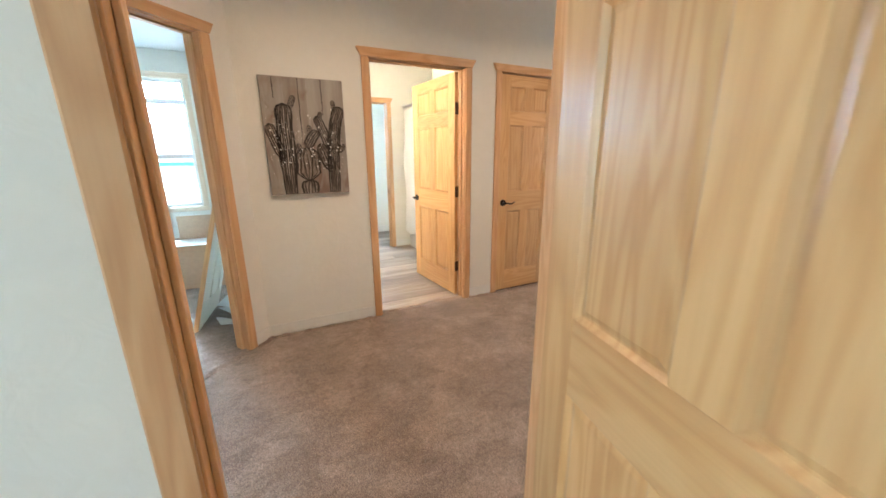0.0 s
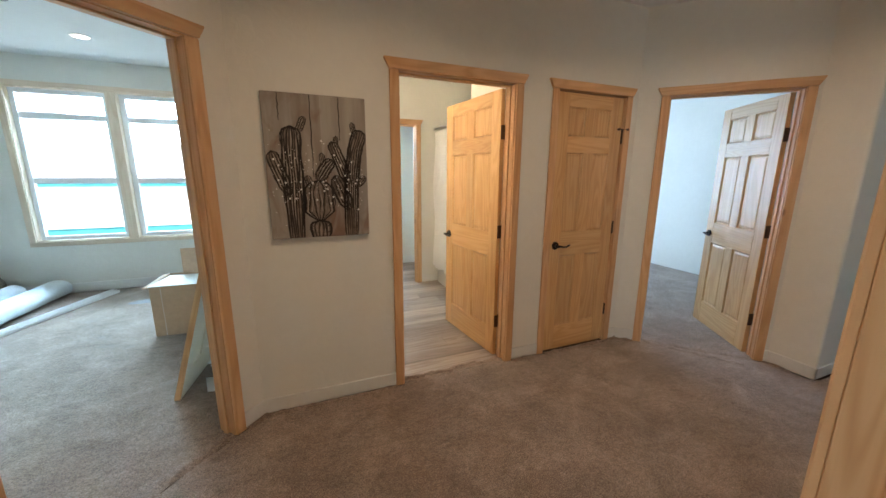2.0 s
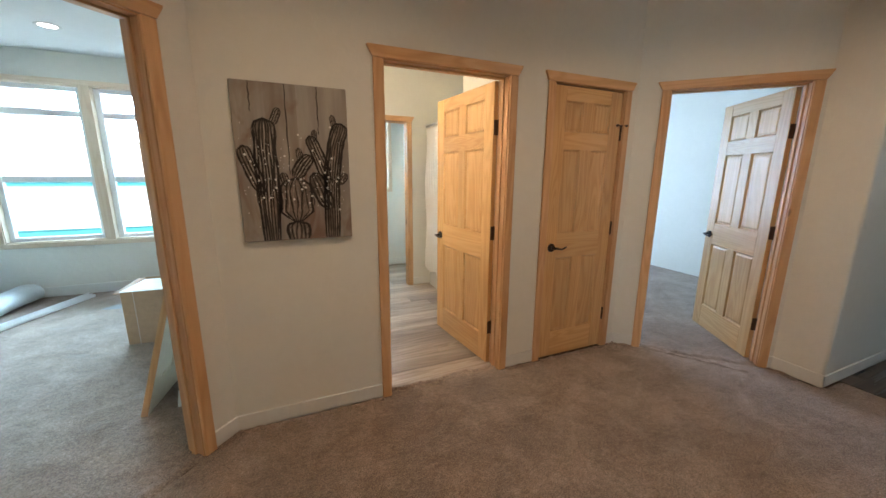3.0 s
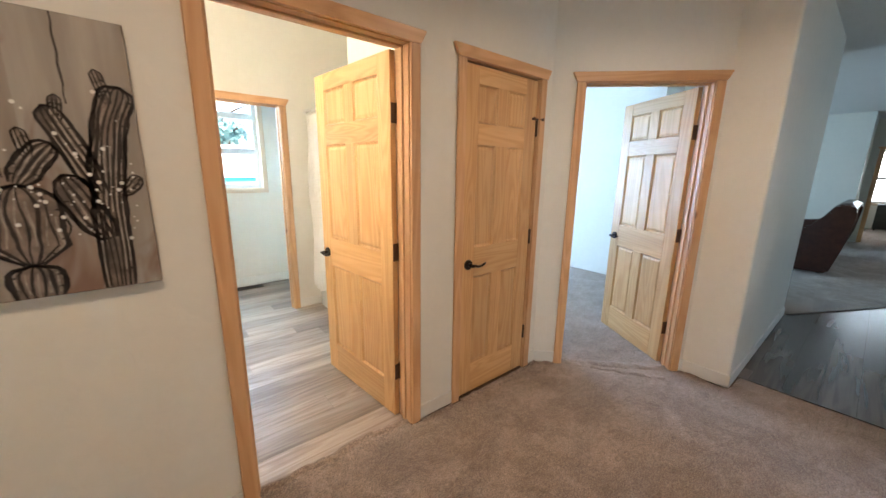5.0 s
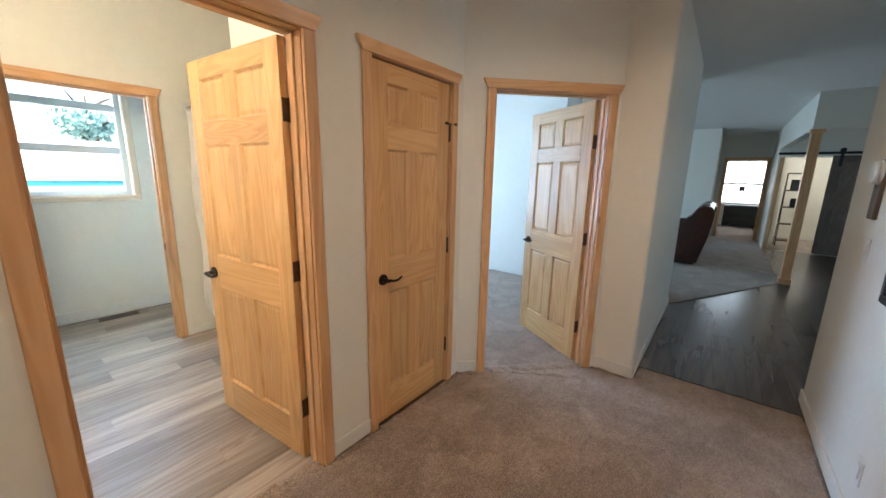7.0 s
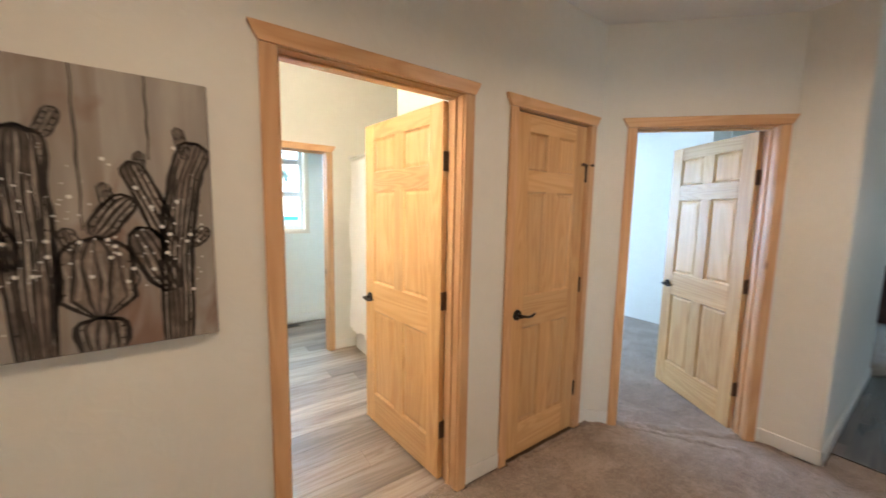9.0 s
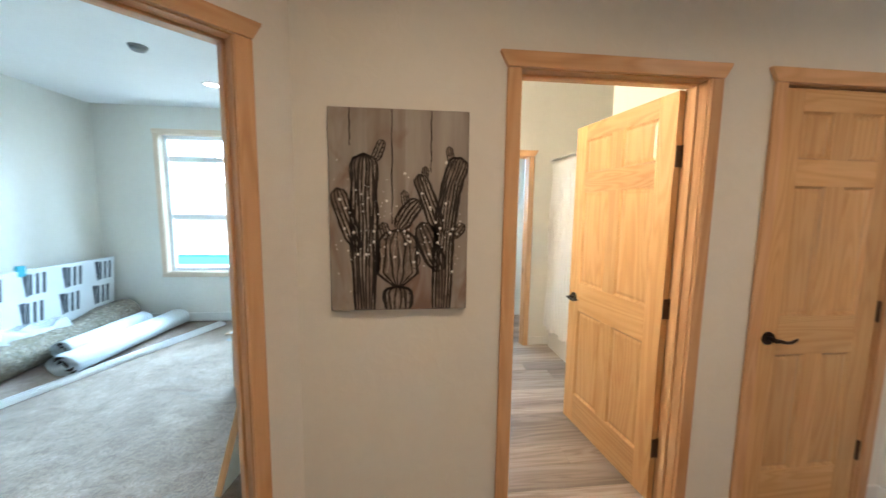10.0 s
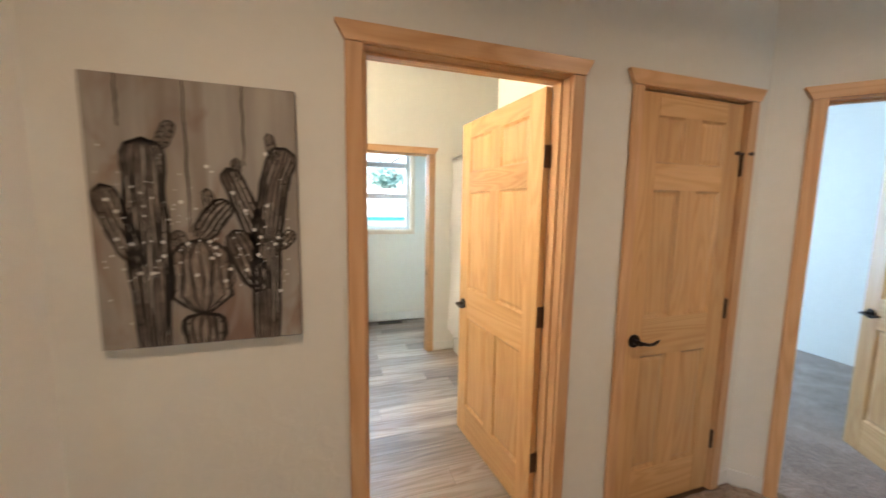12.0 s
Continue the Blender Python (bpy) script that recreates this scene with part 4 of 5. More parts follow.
def roll(name, label, category, p0, p1, r, mat, inner, seed=0, squash=0.9, turns=2.2, bumpy=0.06, sag=None, z0=0.0):
    """A rolled-up sheet: a wrapped outer skin with a spiral end."""
    th = thing(name, pose(p0[0], p0[1], z0), label, category)
    d = Vector((p1[0] - p0[0], p1[1] - p0[1], 0))
    L = d.length
    d.normalize()
    side = Vector((-d.y, d.x, 0))
    n, m = 26, 40
    bm = bmesh.new()
    rings = []
    for j in range(m + 1):
        f = j / m
        rr = r * (sag(f) if sag else 1.0)
        ring = []
        for i in range(n):
            a = i * math.tau / n
            k = 1 + bumpy * noise.noise((math.cos(a) * 1.4 + seed, math.sin(a) * 1.4, f * L * 3.0))
            up = rr * squash
            ring.append(bm.verts.new(d * (f * L) + side * (rr * k * math.cos(a)) + Vector((0, 0, max(0.002, up + up * k * math.sin(a))))))
        rings.append(ring)
    for a, b in zip(rings, rings[1:]):
        for i in range(n):
            bm.faces.new((a[i], a[(i + 1) % n], b[(i + 1) % n], b[i])).smooth = True
    part("skin", bm, mat, th)
    for end, f in ((-1, 0.0), (1, 1.0)):
        rr = r * (sag(f) if sag else 1.0)
        bm = bmesh.new()
        prev = None
        for i in range(int(turns * 24)):
            a = i * math.tau / 24
            q = rr * (1 - 0.75 * i / (turns * 24))
            c = d * (f * L) + side * q * math.cos(a) + Vector((0, 0, max(0.002, rr * squash + q * squash * math.sin(a))))
            cur = (bm.verts.new(c + d * end * 0.012), bm.verts.new(c - d * end * 0.05))
            if prev:
                bm.faces.new((prev[0], prev[1], cur[1], cur[0])).smooth = True
            prev = cur
        part("spiral_end", bm, mat, th)
        # dark disc set into the end stands for shade in the hollow
        bm = bmesh.new()
        c = d * (f * L - end * 0.05) + Vector((0, 0, rr * squash))
        ring = [bm.verts.new(c + side * rr * 0.96 * math.cos(k * math.tau / 24) + Vector((0, 0, rr * squash * 0.96 * math.sin(k * math.tau / 24)))) for k in range(24)]
        bm.faces.new(ring)
        part("core", bm, inner, th)
    return th


roll("carpet_pad_roll", "lumpy roll of speckled rebond carpet pad", "carpet pad", (-3.36, 4.22), (-3.38, 6.02), 0.20, M_PAD, M_ROLLDARK, 3, 0.86, bumpy=0.16, sag=lambda f: 1.0 - 0.16 * math.sin(f * math.pi) + 0.05 * math.sin(f * 9))
roll("carpet_roll", "rolled carpet remnant with pale backing outside", "carpet roll", (-2.87, 4.60), (-2.77, 6.08), 0.135, M_BACKING, M_ROLLDARK, 7, 0.72, bumpy=0.08)
roll("carpet_roll", "short rolled carpet remnant with pale backing", "carpet roll", (-3.08, 4.85), (-3.03, 5.85), 0.10, M_BACKING, M_ROLLDARK, 9, 0.85, bumpy=0.08, z0=0.06)
for k, (dx, w) in enumerate(((0.0, 0.044), (0.052, 0.038), (0.10, 0.030))):
    bm = bmesh.new()
    a, b = Vector((-3.03 + dx, 3.90, 0)), Vector((-2.27 + dx, 6.08 - 0.05 * k, 0))
    L = (b - a).length
    box(bm, 0, L, -w / 2, w / 2, 0.0, 0.018, 0.002)
    box(bm, 0, L, -w / 2, -w / 2 + 0.008, 0.018, 0.032, 0.001)
    tagged(part("trim_strip", bm, M_PVC, m=pose(a.x, a.y, 0, 0, 0, math.degrees(math.atan2(b.y - a.y, b.x - a.x)))), "long white trim strip lying on the carpet", "trim strip", "trim strips on the bedroom floor")


def plastic_film():
    bm = bmesh.new()
    n, m = 30, 44
    grid = []
    for i in range(n + 1):
        row = []
        for j in range(m + 1):
            u, v = i / n, j / m
            x = -3.56 + u * 0.30
            y = 4.10 + v * 1.15
            top = 0.34 + 0.10 * math.exp(-((v - 0.35) / 0.22) ** 2) - 0.30 * max(0, u - 0.62) ** 1.2 * 2.0
            z = top + 0.05 * noise.noise((x * 7, y * 7, 0)) + 0.03 * noise.noise((x * 19, y * 19, 2))
            edge = 0.10 * noise.noise((v * 6, u * 6, 5))
            row.append(bm.verts.new((x + edge * 0.5, y + edge, max(0.06, z))))
        grid.append(row)
    for a, b in zip(grid, grid[1:]):
        for j in range(m):
            bm.faces.new((a[j], a[j + 1], b[j + 1], b[j])).smooth = True
    tagged(part("plastic_film", bm, M_FILM), "crumpled clear plastic film over the pad roll", "plastic film")


plastic_film()


def tape_roll():
    th = thing("tape_roll", pose(-3.22, 4.43, 0.385), "roll of silver tape on the carpet pad", "tape")
    bm = bmesh.new()
    n = 28
    prof = ((0.038, 0.0), (0.055, 0.0), (0.055, 0.05), (0.038, 0.05))
    rings = [[bm.verts.new((r * math.cos(k * math.tau / n), r * math.sin(k * math.tau / n), z)) for k in range(n)] for r, z in prof]
    for i in range(4):
        a, b = rings[i], rings[(i + 1) % 4]
        for k in range(n):
            bm.faces.new((a[k], a[(k + 1) % n], b[(k + 1) % n], b[k]))
    part("winding", bm, M_TAPEROLL, th)


tape_roll()


def small_carton():
    th = thing("small_carton", pose(-3.12, 4.02, 0, 0, 0, 8), "small open cardboard carton by the pad roll", "box")
    for d in ((-0.10, 0.10, -0.07, -0.066, 0, 0.09), (-0.10, 0.10, 0.066, 0.07, 0, 0.09), (-0.10, -0.096, -0.066, 0.066, 0, 0.09), (0.096, 0.10, -0.066, 0.066, 0, 0.09), (-0.10, 0.10, -0.07, 0.07, 0, 0.004)):
        solid("side", M_CARD, d, th)


small_carton()


def carton():
    """A large box, its top flaps folded out."""
    th = thing("cardboard_box", pose(-1.30, 4.28, 0, 0, 0, -3), "brown cardboard box with open top flaps", "box")
    W, D, H, t = 0.62, 0.50, 0.47, 0.006
    for d in ((0, W, 0, t, 0, H), (0, W, D - t, D, 0, H), (0, t, t, D - t, 0, H), (W - t, W, t, D - t, 0, H), (t, W - t, t, D - t, 0.001, t)):
        solid("side", M_CARD, d, th, bevel=0.0015)
    bm = bmesh.new()
    box(bm, 0.0, W, -0.02, D * 0.98, H + 0.002, H + 0.008, 0.002)
    bmesh.ops.rotate(bm, verts=bm.verts[:], cent=(0, 0, H), matrix=Matrix.Rotation(radians(-3), 3, "X"))
    part("flap", bm, M_PAPER, th, "pale inner face of a folded flap")
    bm = bmesh.new()
    box(bm, 0.12, W, D, D + 0.006, H, H + 0.25, 0.001)
    part("flap", bm, M_CARD, th)
    bm = bmesh.new()
    box(bm, -0.05, 0.0, 0.0, D, H - 0.012, H - 0.006, 0.001)
    part("flap", bm, M_CARD, th)
    solid("tape", M_PAPER, (0.085, 0.087, -0.0008, 0.0, 0.0, H), th)


carton()


def leaning_door():
    """A spare cream door stood on end against the east wall of the bedroom."""
    m = pose(-0.865, 3.085, 0, 0, 15.5, 0) @ pose(0, 0, 0, 0, 0, 82)
    th = thing("spare_door", m, "cream panel door with raw edges leaning on the wall", "door")
    d, W, H = 0.035, 0.61, 2.0
    st, mu = 0.105, 0.09
    rows = [(0.215, 0.785), (0.965, 1.555), (1.665, 1.90)]
    solid("edge", M_PINE, (0, 0.006, -d, 0, 0, H), th, "raw pine edge")
    for x0, x1 in ((0.006, st), (W - st, W)):
        solid("stile", M_DOORWHITE, (x0, x1, -d, 0, 0, H), th, bevel=0.0015)
    lv = [0.0, *[z for r in rows for z in r], H]
    for k in range(0, len(lv), 2):
        solid("rail", M_DOORWHITE, (st, W - st, -d + 0.0005, -0.0005, lv[k], lv[k + 1]), th)
    for a, b in rows:
        solid("mullion", M_DOORWHITE, (W / 2 - mu / 2, W / 2 + mu / 2, -d + 0.0005, -0.0005, a, b), th)
        for xa, xb in ((st, W / 2 - mu / 2), (W / 2 + mu / 2, W - st)):
            solid("panel", M_DOORWHITE, (xa, xb, -d + 0.012, -0.012, a, b), th)


leaning_door()
for k, (x, y, rz, tilt) in enumerate(((-0.60, 3.20, 12, 0), (-0.55, 3.30, 30, 0), (-0.57, 3.42, -20, 0))):
    bm = bmesh.new()
    box(bm, -0.10, 0.10, -0.14, 0.14, 0.0, 0.003)
    tagged(part("paper_sheet", bm, M_PAPER, m=pose(x, y, 0.002 + 0.05 * k, -8 + 6 * k, 12, rz)), "loose white sheet on the carpet behind the door", "paper", "loose sheets")
film2 = bmesh.new()
for k in range(12):
    a0, a1 = k * math.tau / 12, (k + 1) * math.tau / 12
    film2.faces.new([film2.verts.new(p) for p in ((0, 0, 0.006), (0.15 * math.cos(a0) * (1 + 0.2 * math.sin(k)), 0.09 * math.sin(a0), 0.003), (0.15 * math.cos(a1) * (1 + 0.2 * math.sin(k + 1)), 0.09 * math.sin(a1), 0.003))])
tagged(part("plastic_scrap", film2, M_FILM, m=pose(-1.75, 5.45, 0)), "flat scrap of clear film on the carpet", "plastic scrap")


def recessed_light(x, y, label, glow=True):
    th = thing("recessed_light", pose(x, y, CEIL), label, "ceiling light")
    bm = bmesh.new()
    n = 28
    prof = ((0.062, -0.002), (0.085, -0.008), (0.092, -0.004), (0.092, 0.0))
    rings = [[bm.verts.new((r * math.cos(k * math.tau / n), r * math.sin(k * math.tau / n), z)) for k in range(n)] for r, z in prof]
    for a, b in zip(rings, rings[1:]):
        for k in range(n):
            bm.faces.new((a[k], a[(k + 1) % n], b[(k + 1) % n], b[k])).smooth = True
    part("trim_ring", bm, M_PLASTIC, th)
    m, t, b = material("lit_lens")
    b.inputs["Emission Color"].default_value = (1, 0.97, 0.92, 1)
    b.inputs["Emission Strength"].default_value = 2.0 if glow else 0.0
    bm = bmesh.new()
    cyl(bm, (0, 0, -0.003), (0, 0, -0.0005), 0.063, n=28)
    part("lens", bm, m, th)


recessed_light(-1.81, 5.25, "round recessed ceiling light, switched on")
recessed_light(0.25, 1.45, "round recessed hall ceiling light, out of view, switched on")
# assumed second fixture, added to go with the east fill lamp
recessed_light(2.2, 1.45, "round recessed hall ceiling light, out of view, switched on")


def smoke_detector(x, y):
    th = thing("smoke_detector", pose(x, y, CEIL), "small grey round smoke detector on the ceiling", "smoke detector")
    bm = bmesh.new()
    cyl(bm, (0, 0, -0.012), (0, 0, 0), 0.062, 0.066, n=24)
    cyl(bm, (0, 0, -0.034), (0, 0, -0.012), 0.045, 0.058, n=24)
    part("case", bm, plain("grey_plastic", (0.30, 0.31, 0.31), 0.5), th)


smoke_detector(-1.92, 4.40)

# ---- corridor and living room ----
planks("floor_corridor", "dark wood-look vinyl planks of the corridor", M_DARKPLANK, 3.665, 11.5, -3.6, 1.63,
       skip=lambda x, y, a, b: y > 0.5 and a > 7.9)
slab("floor_study", [(11.5, -3.0), (14.2, -3.0), (14.2, 0.30), (11.5, 0.30)], -0.011, 0.0, M_PLANK, "pale wood-look floor of the study", "floor")
solid("carpet_edge_strip", M_HINGE, (0, 2.5, -0.012, 0.012, 0.0, 0.009), None, "", 0.003, pose(5.62, 1.60, 0, 0, 0, math.degrees(math.atan2(-1.2, 2.23))))
tagged(bpy.data.objects["carpet_edge_strip"], "dark edge strip along the living room carpet", "edge strip", kind="structure")

post = thing("post", pose(7.86, 0.36, 0), "square clear pine post with base and cap trim", "post", kind="structure")
solid("shaft", M_PINE, (-0.055, 0.055, -0.055, 0.055, 0.09, 2.20), post, bevel=0.004)
solid("base_trim", M_PINE_X, (-0.075, 0.075, -0.075, 0.075, 0, 0.09), post, bevel=0.006)
solid("cap_trim", M_PINE_X, (-0.078, 0.078, -0.078, 0.078, 2.20, 2.25), post, bevel=0.006)
tagged(solid("beam", M_WALL, (7.78, 11.5, 0.30, 0.42, 2.25, CEIL)), "white painted dropped beam over the post", "beam", kind="structure")
tagged(solid("beam_cross", M_WALL, (7.78, 7.94, -3.6, 0.30, 2.25, CEIL)), "white painted cross beam", "beam", kind="structure")


def sofa():
    th = thing("recliner_sofa", pose(8.3, 2.36, 0, 0, 0, -90), "dark brown leather recliner sofa seen from its side", "sofa")
    solid("base", M_LEATHER, (0.05, 0.85, 0.12, 1.9, 0.06, 0.30), th, bevel=0.02)
    for k in range(2):
        solid("seat_cushion", M_LEATHER, (0.0, 0.62, 0.20 + k * 0.86, 1.04 + k * 0.86, 0.28, 0.50), th, bevel=0.06)
    for k in range(2):
        y0 = 0.20 + k * 0.86
        bm = bmesh.new()
        n = 16
        prof = [(0.50, 0.46), (0.54, 0.62), (0.62, 0.80), (0.70, 0.94), (0.76, 1.04), (0.84, 1.10), (0.93, 1.10), (0.99, 1.04), (0.98, 0.92), (0.92, 0.76), (0.86, 0.58), (0.82, 0.42)]
        rings = []
        for i in range(n + 1):
            f = i / n
            puff = 1.0 - 0.07 * (2 * f - 1) ** 6
            rings.append([bm.verts.new((0.74 + (x - 0.74) * puff, y0 + 0.84 * f, 0.60 + (z - 0.60) * puff)) for x, z in prof])
        for a, b in zip(rings, rings[1:]):
            for q in range(len(prof)):
                bm.faces.new((a[q], a[(q + 1) % len(prof)], b[(q + 1) % len(prof)], b[q])).smooth = True
        bm.faces.new(rings[0][::-1])
        bm.faces.new(rings[-1])
        part("backrest", bm, M_LEATHER, th)
    for y in (0.05, 1.97):
        for x in (0.02, 0.74):
            solid("foot", M_BLACK, (x, x + 0.05, y, y + 0.05, 0.0, 0.07), th)
    for y in (0.0, 1.86):
        bm = bmesh.new()
        prism(bm, [(-0.02, 0.02), (0.86, 0.02), (0.98, 0.55), (1.02, 1.0), (0.96, 1.08), (0.82, 1.07), (0.66, 0.86), (0.52, 0.66), (0.02, 0.62), (-0.05, 0.52)], y, y + 0.20)
        bmesh.ops.bevel(bm, geom=bm.edges[:], offset=0.03, segments=2, affect="EDGES")
        part("arm", bm, M_LEATHER, th)


sofa()


def barn_door():
    th = thing("barn_door", pose(11.5, -0.40, 0), "dark sliding barn door with a diagonal brace", "barn door")
    W, H = 1.0, 2.08
    for k in range(6):
        solid("board", M_BARN, (-0.065, -0.04, -W + k * W / 6 + 0.001, -W + (k + 1) * W / 6 - 0.001, 0.02, H), th, bevel=0.003)
    for z in (0.02, 0.98, H - 0.14):
        solid("rail", M_BARN, (-0.085, -0.065, -W, 0, z, z + 0.14), th, bevel=0.003)
    for z0, z1 in ((0.16, 0.98), (1.12, H - 0.14)):
        bm = bmesh.new()
        q = [(-0.09, z0), (0.0, z0), (0.0, z0 + 0.10), (-W + 0.09, z1), (-W, z1), (-W, z1 - 0.10)]
        a = [bm.verts.new((-0.084, y, z)) for y, z in q]
        b = [bm.verts.new((-0.066, y, z)) for y, z in q]
        for k in range(6):
            bm.faces.new((a[k], a[(k + 1) % 6], b[(k + 1) % 6], b[k]))
        bm.faces.new(a)
        bm.faces.new(b)
        part("brace", bm, M_BARN, th)
    for y in (-0.12, -W + 0.12):
        bm = bmesh.new()
        box(bm, -0.095, -0.085, y - 0.025, y + 0.025, H - 0.22, H + 0.10, 0.002)
        cyl(bm, (-0.098, y, H + 0.11), (-0.060, y, H + 0.11), 0.045, n=16)
        part("hanger", bm, M_BLACK, th)


barn_door()
rail = thing("barn_door_rail", pose(11.44, 0, 2.11), "black steel sliding door rail", "door rail")
solid("bar", M_BLACK, (-0.012, 0.0, -1.45, 0.44, 0.0, 0.05), rail, bevel=0.002)
for y in (-1.3, -0.7, -0.1, 0.38):
    solid("standoff", M_BLACK, (0.0, 0.06, y - 0.015, y + 0.015, 0.01, 0.04), rail)
barn_trim = thing("door_frame_study", pose(11.5, 0, 0), "dark trim round the study opening", "door frame", kind="structure")
solid("leg", M_PINE, (-0.016, 0.0, 0.322, 0.395, 0, 2.06), barn_trim, bevel=0.003)


def ladder_shelf():
    th = thing("shelf", pose(12.45, 0.02, 0), "black metal ladder shelf with small decorations", "shelf")
    for y in (-0.28, 0.10):
        bm = bmesh.new()
        tube(bm, [(-0.16, y, 0), (0.02, y, 1.72)], 0.011, n=8)
        part("upright", bm, M_BLACK, th)
        bm = bmesh.new()
        tube(bm, [(0.18, y, 0), (0.06, y, 1.72)], 0.011, n=8)
        part("upright", bm, M_BLACK, th)
    for z, d in ((0.12, 0.15), (0.52, 0.13), (0.92, 0.11), (1.32, 0.08), (1.72, 0.06)):
        solid("board", M_BARN, (0.03 - d, 0.03 + d, -0.29, 0.11, z, z + 0.03), th, bevel=0.003)
    for y, z, w, h in ((-0.12, 0.95, 0.22, 0.20), (-0.05, 1.35, 0.18, 0.24)):
        pic = thing("framed_picture", pose(12.45, y, z, 0, 0, 0), "small framed picture standing on the shelf", "picture")
        solid("frame", M_BLACK, (0.0, 0.015, -w / 2, w / 2, 0, h), pic, bevel=0.003)
        solid("print", M_PRINT, (-0.002, 0.0, -w / 2 + 0.02, w / 2 - 0.02, 0.02, h - 0.02), pic)


ladder_shelf()

# far bedroom
far_window = window("window_far", along((16.7, 3.2), (16.7, -0.6))[0], 1.5, 3.1, 0.75, 2.25, 0.14, (1.45,), (), "bright window of the far bedroom")
solid("sticker", M_PRINT, (2.32, 2.48, 0.058, 0.060, 1.20, 1.36), far_window, "small dark sticker on the glass")
chest = thing("low_chest", pose(16.2, 0.25, 0), "low black chest under the far window", "chest")
solid("body", M_BLACK, (0, 0.45, 0, 0.95, 0.05, 0.74), chest, bevel=0.01)
for k in range(3):
    solid("drawer", M_BLACK, (-0.014, 0.0, 0.02, 0.93, 0.08 + k * 0.22, 0.28 + k * 0.22), chest, bevel=0.004)
for y in (0.05, 0.90):
    solid("foot", M_BLACK, (0.02, 0.40, y - 0.02, y + 0.02, 0, 0.05), chest)
door_leaf("door_far", pose(13.12, 1.31, 0, 0, 0, 12), 0.79, "open pine door of the far bedroom", hinge_side=1)
window("window_second_bedroom", MNO, 2.95 + 3.78, 4.65 + 3.78, 0.655, 2.41, 0.16, (1.375, 2.11), (3.8 + 3.78,), "double window of the second bedroom")
window("window_start", along((-3.0, -3.8), (-3.0, 0.525))[0], 1.2, 2.9, 0.75, 2.35, 0.14, (1.5,), (), "window of the first room")
window("window_kitchen", along((11.5, -3.6), (3.86, -3.6))[0], 3.65, 5.35, 1.05, 2.2, 0.12, (1.6,), (), "unseen kitchen window with glare-paled pine trim")
window("window_living", along((5.55, 6.2), (11.5, 6.2))[0], 1.7, 4.4, 0.75, 2.35, 0.14, (1.5,), (3.05,), "wide window of the living room")

# ---- outside ----
slab("ground", [(-300, -300), (300, -300), (300, 300), (-300, 300)], -0.70, -0.60, M_GROUND, "pale gravel ground outside", "ground")


def neighbour():
    th = thing("neighbour_house", pose(-2, 15.0, -0.6), "long white neighbouring house with a blue-green base band", "house")
    siding = plain("white_siding", (0.80, 0.81, 0.80), 0.7, vary=0.03, scale=2)
    teal = plain("blue_green_band", (0.05, 0.32, 0.36), 0.6, vary=0.15, scale=3)
    roofm = plain("pale_metal_roof", (0.62, 0.64, 0.64), 0.5, vary=0.06, scale=1.5)
    solid("skirting", teal, (-16, 16, 0.05, 6, 0, 0.36), th)
    for k in range(7):
        solid("siding_board", siding, (-16, 16, 0.0, 0.06, 0.36 + k * 0.19, 0.545 + k * 0.19), th, bevel=0.008)
    solid("wall", siding, (-16, 16, 0.06, 6, 0.36, 1.80), th)
    solid("fascia", teal, (-16.2, 16.2, -0.25, -0.2, 1.66, 1.80), th)
    bm = bmesh.new()
    a = [bm.verts.new(p) for p in ((-16.3, -0.3, 1.80), (16.3, -0.3, 1.80), (16.3, 3, 3.0), (-16.3, 3, 3.0))]
    bm.faces.new(a)
    b = [bm.verts.new(p) for p in ((-16.3, 6.3, 1.80), (16.3, 6.3, 1.80), (16.3, 3, 3.002), (-16.3, 3, 3.002))]
    bm.faces.new(b)
    part("roof", bm, roofm, th)


neighbour()


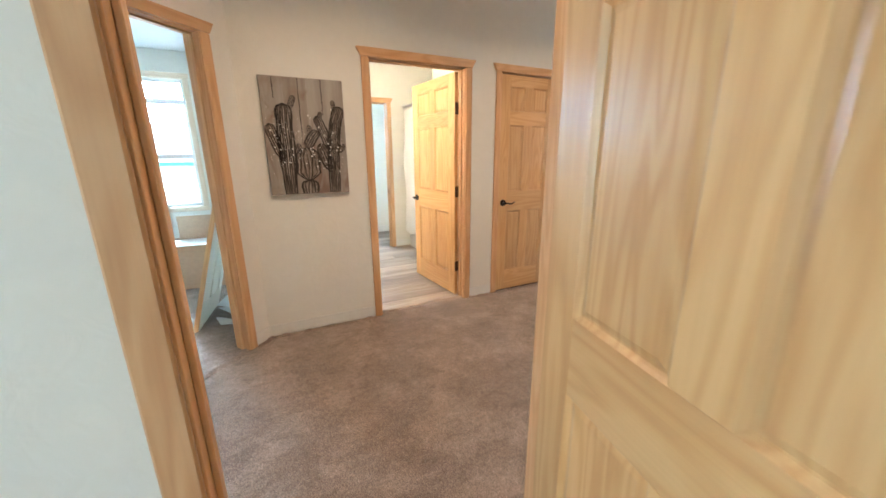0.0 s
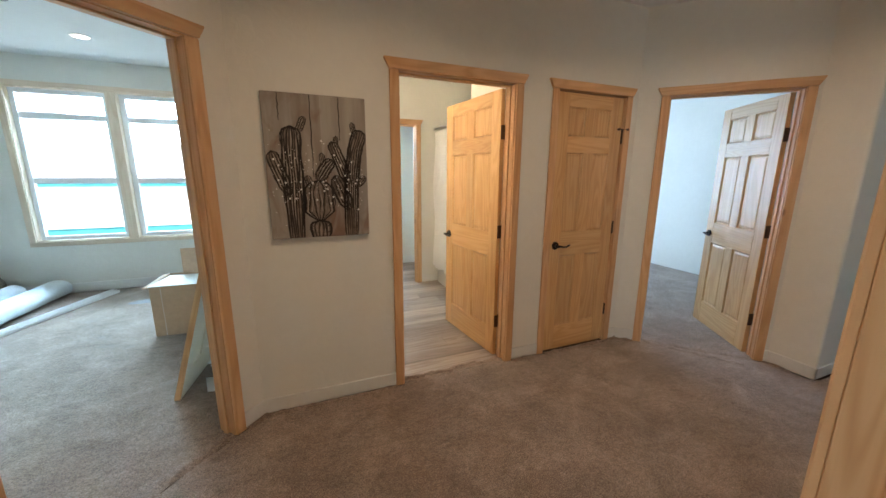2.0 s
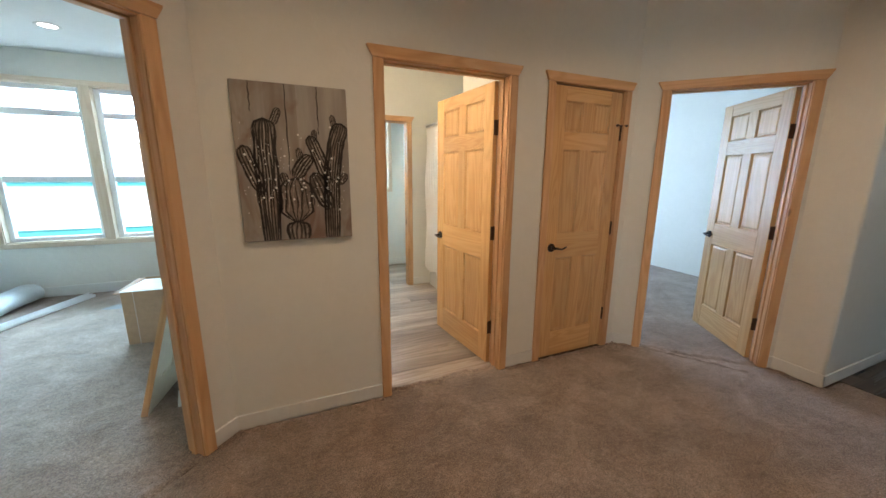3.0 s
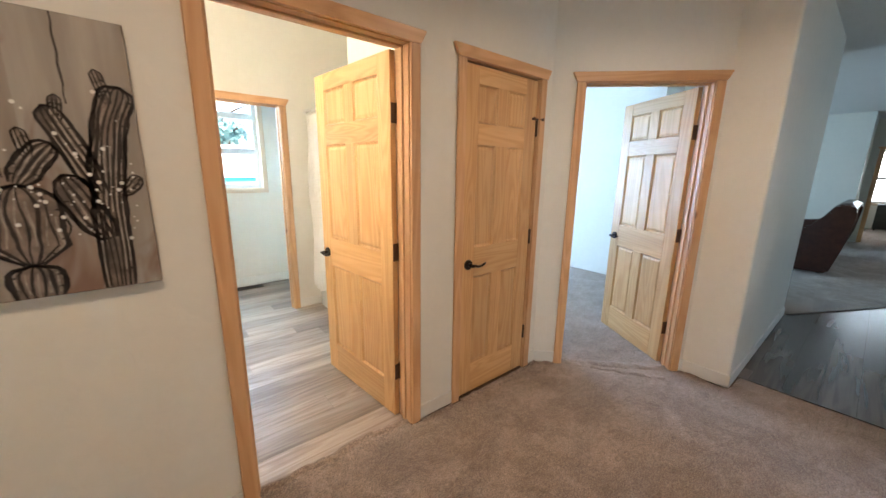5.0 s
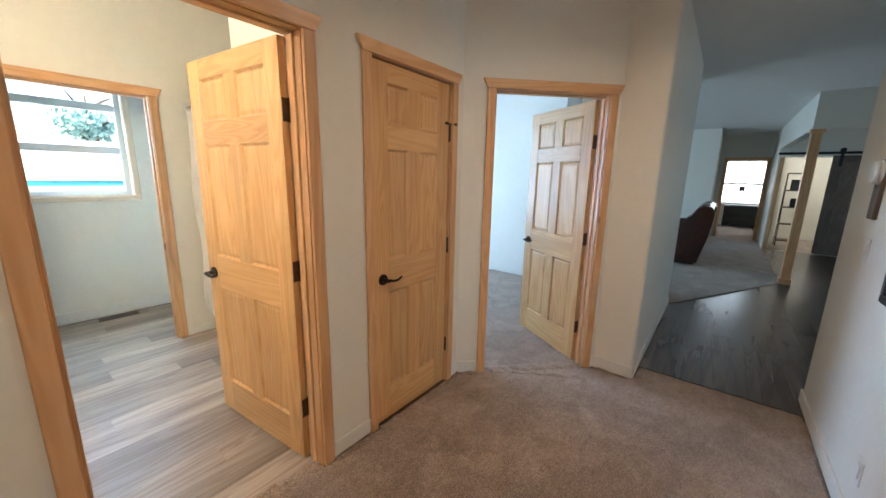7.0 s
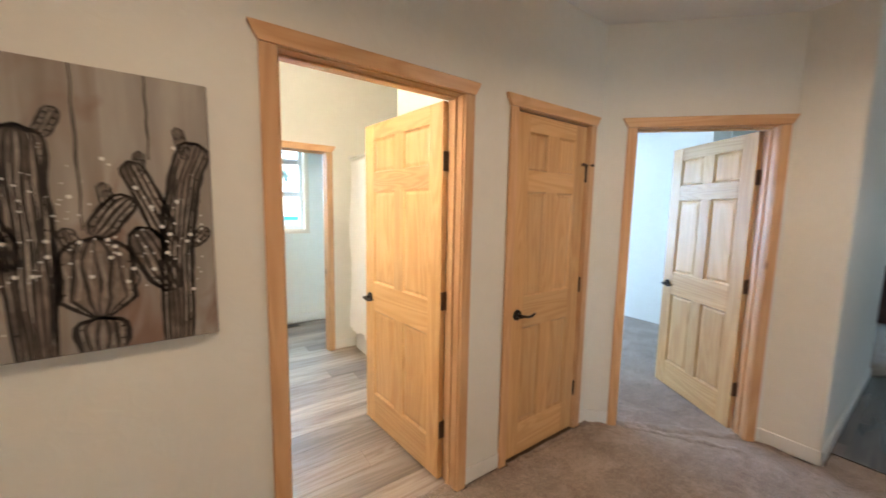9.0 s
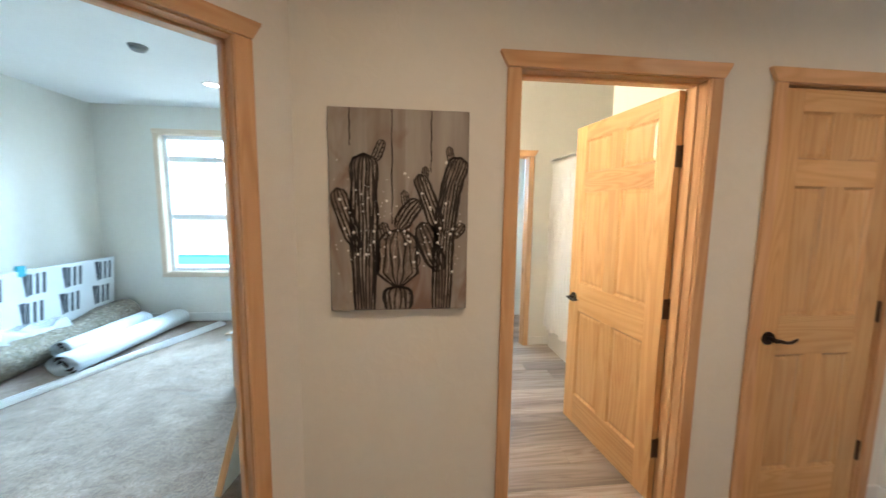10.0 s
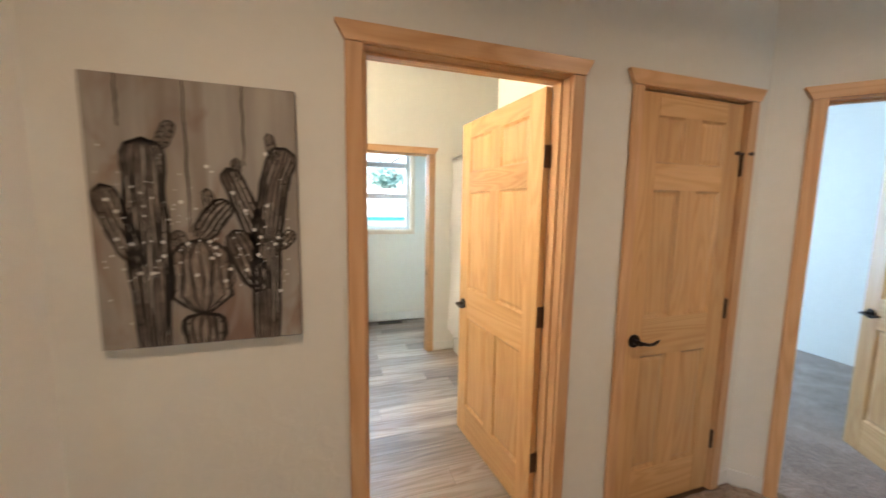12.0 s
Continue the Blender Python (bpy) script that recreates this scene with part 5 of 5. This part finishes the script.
def tree(x, y, h, seed):
    th = thing("tree", pose(x, y, -0.6), "leafy green tree behind the neighbouring house", "tree")
    rng = random.Random(seed)
    bark = plain("bark", (0.10, 0.075, 0.055), 0.9, vary=0.3)
    # leaf colour is paled towards blue-green to carry outdoor haze and glare
    leaf = plain("leaf", (0.28, 0.44, 0.40), 0.7, vary=0.3, scale=2)
    bm = bmesh.new()
    tube(bm, [(0, 0, 0), (0.1, 0.05, h * 0.3), (0.0, 0.1, h * 0.6), (0.1, 0, h * 0.85)], [0.28, 0.2, 0.13, 0.04], n=10)
    for k in range(9):
        a, z = k * 2.4, h * (0.3 + 0.055 * k)
        r = h * rng.uniform(0.18, 0.30)
        tube(bm, [(0, 0, z), (r * 0.5 * math.cos(a), r * 0.5 * math.sin(a), z + r * 0.35), (r * math.cos(a), r * math.sin(a), z + r * 0.6)], [0.09, 0.06, 0.02], n=6)
    part("trunk", bm, bark, th)
    verts, faces = [], []
    for c in range(44):
        a, el = rng.uniform(0, math.tau), rng.uniform(-0.5, 1.0)
        rr = h * 0.15 * rng.uniform(0.3, 1.0)
        cx, cy, cz = rr * math.cos(a), rr * math.sin(a), h * 0.62 + el * h * 0.075
        for _ in range(34):
            p = Vector((cx + rng.gauss(0, h * 0.045), cy + rng.gauss(0, h * 0.045), cz + rng.gauss(0, h * 0.035)))
            u = Vector((rng.gauss(0, 1), rng.gauss(0, 1), rng.gauss(0, 1))).normalized() * 0.13
            v = u.orthogonal().normalized() * 0.09
            i = len(verts)
            verts += [p - u, p + v, p + u, p - v]
            faces.append((i, i + 1, i + 2, i + 3))
    me = bpy.data.meshes.new("crown")
    me.from_pydata(verts, [], faces)
    me.materials.append(leaf)
    ob = new("crown", me)
    ob.parent = th


tree(4.2, 27.0, 6.7, 4)


# ---- things on the corridor's south wall ----


def wall_clock_board():
    th = thing("wall_plaque", pose(3.34, 0.64, 1.33), "dark wooden wall plaque with two pale round discs", "plaque")
    solid("board", M_BARN, (-0.05, 0.05, 0.0, 0.018, 0.0, 0.30), th, bevel=0.004)
    for x, y, r in ((0.0, 0.022, 0.062), (-0.012, 0.04, 0.055)):
        bm = bmesh.new()
        cyl(bm, (x, y - 0.006, 0.235), (x, y + 0.008, 0.235), r, r * 0.94, n=28)
        part("disc", bm, M_PLASTIC, th)


def switch_plate(x, z, label):
    th = thing("switch_plate", pose(x, 0.64, z), label, "switch")
    solid("plate", M_PLASTIC, (-0.036, 0.036, 0.0, 0.005, -0.058, 0.058), th, bevel=0.002)
    solid("rocker", M_PLASTIC, (-0.016, 0.016, 0.005, 0.009, -0.032, 0.032), th, bevel=0.001)
    return th


wall_clock_board()
switch_plate(3.32, 1.17, "white rocker light switch on the corridor wall")
switch_plate(2.68, 0.30, "white outlet plate low on the corridor wall")
pic = thing("framed_picture", pose(2.60, 0.64, 1.0), "dark framed picture on the corridor wall", "picture")
for d in ((-0.30, 0.30, 0, 0.025, 0, 0.035), (-0.30, 0.30, 0, 0.025, 0.465, 0.50), (-0.30, -0.265, 0, 0.025, 0.035, 0.465), (0.265, 0.30, 0, 0.025, 0.035, 0.465)):
    solid("frame_bar", M_BLACK, d, pic, bevel=0.004)
solid("print", M_PAPER, (-0.265, 0.265, 0, 0.008, 0.035, 0.465), pic)
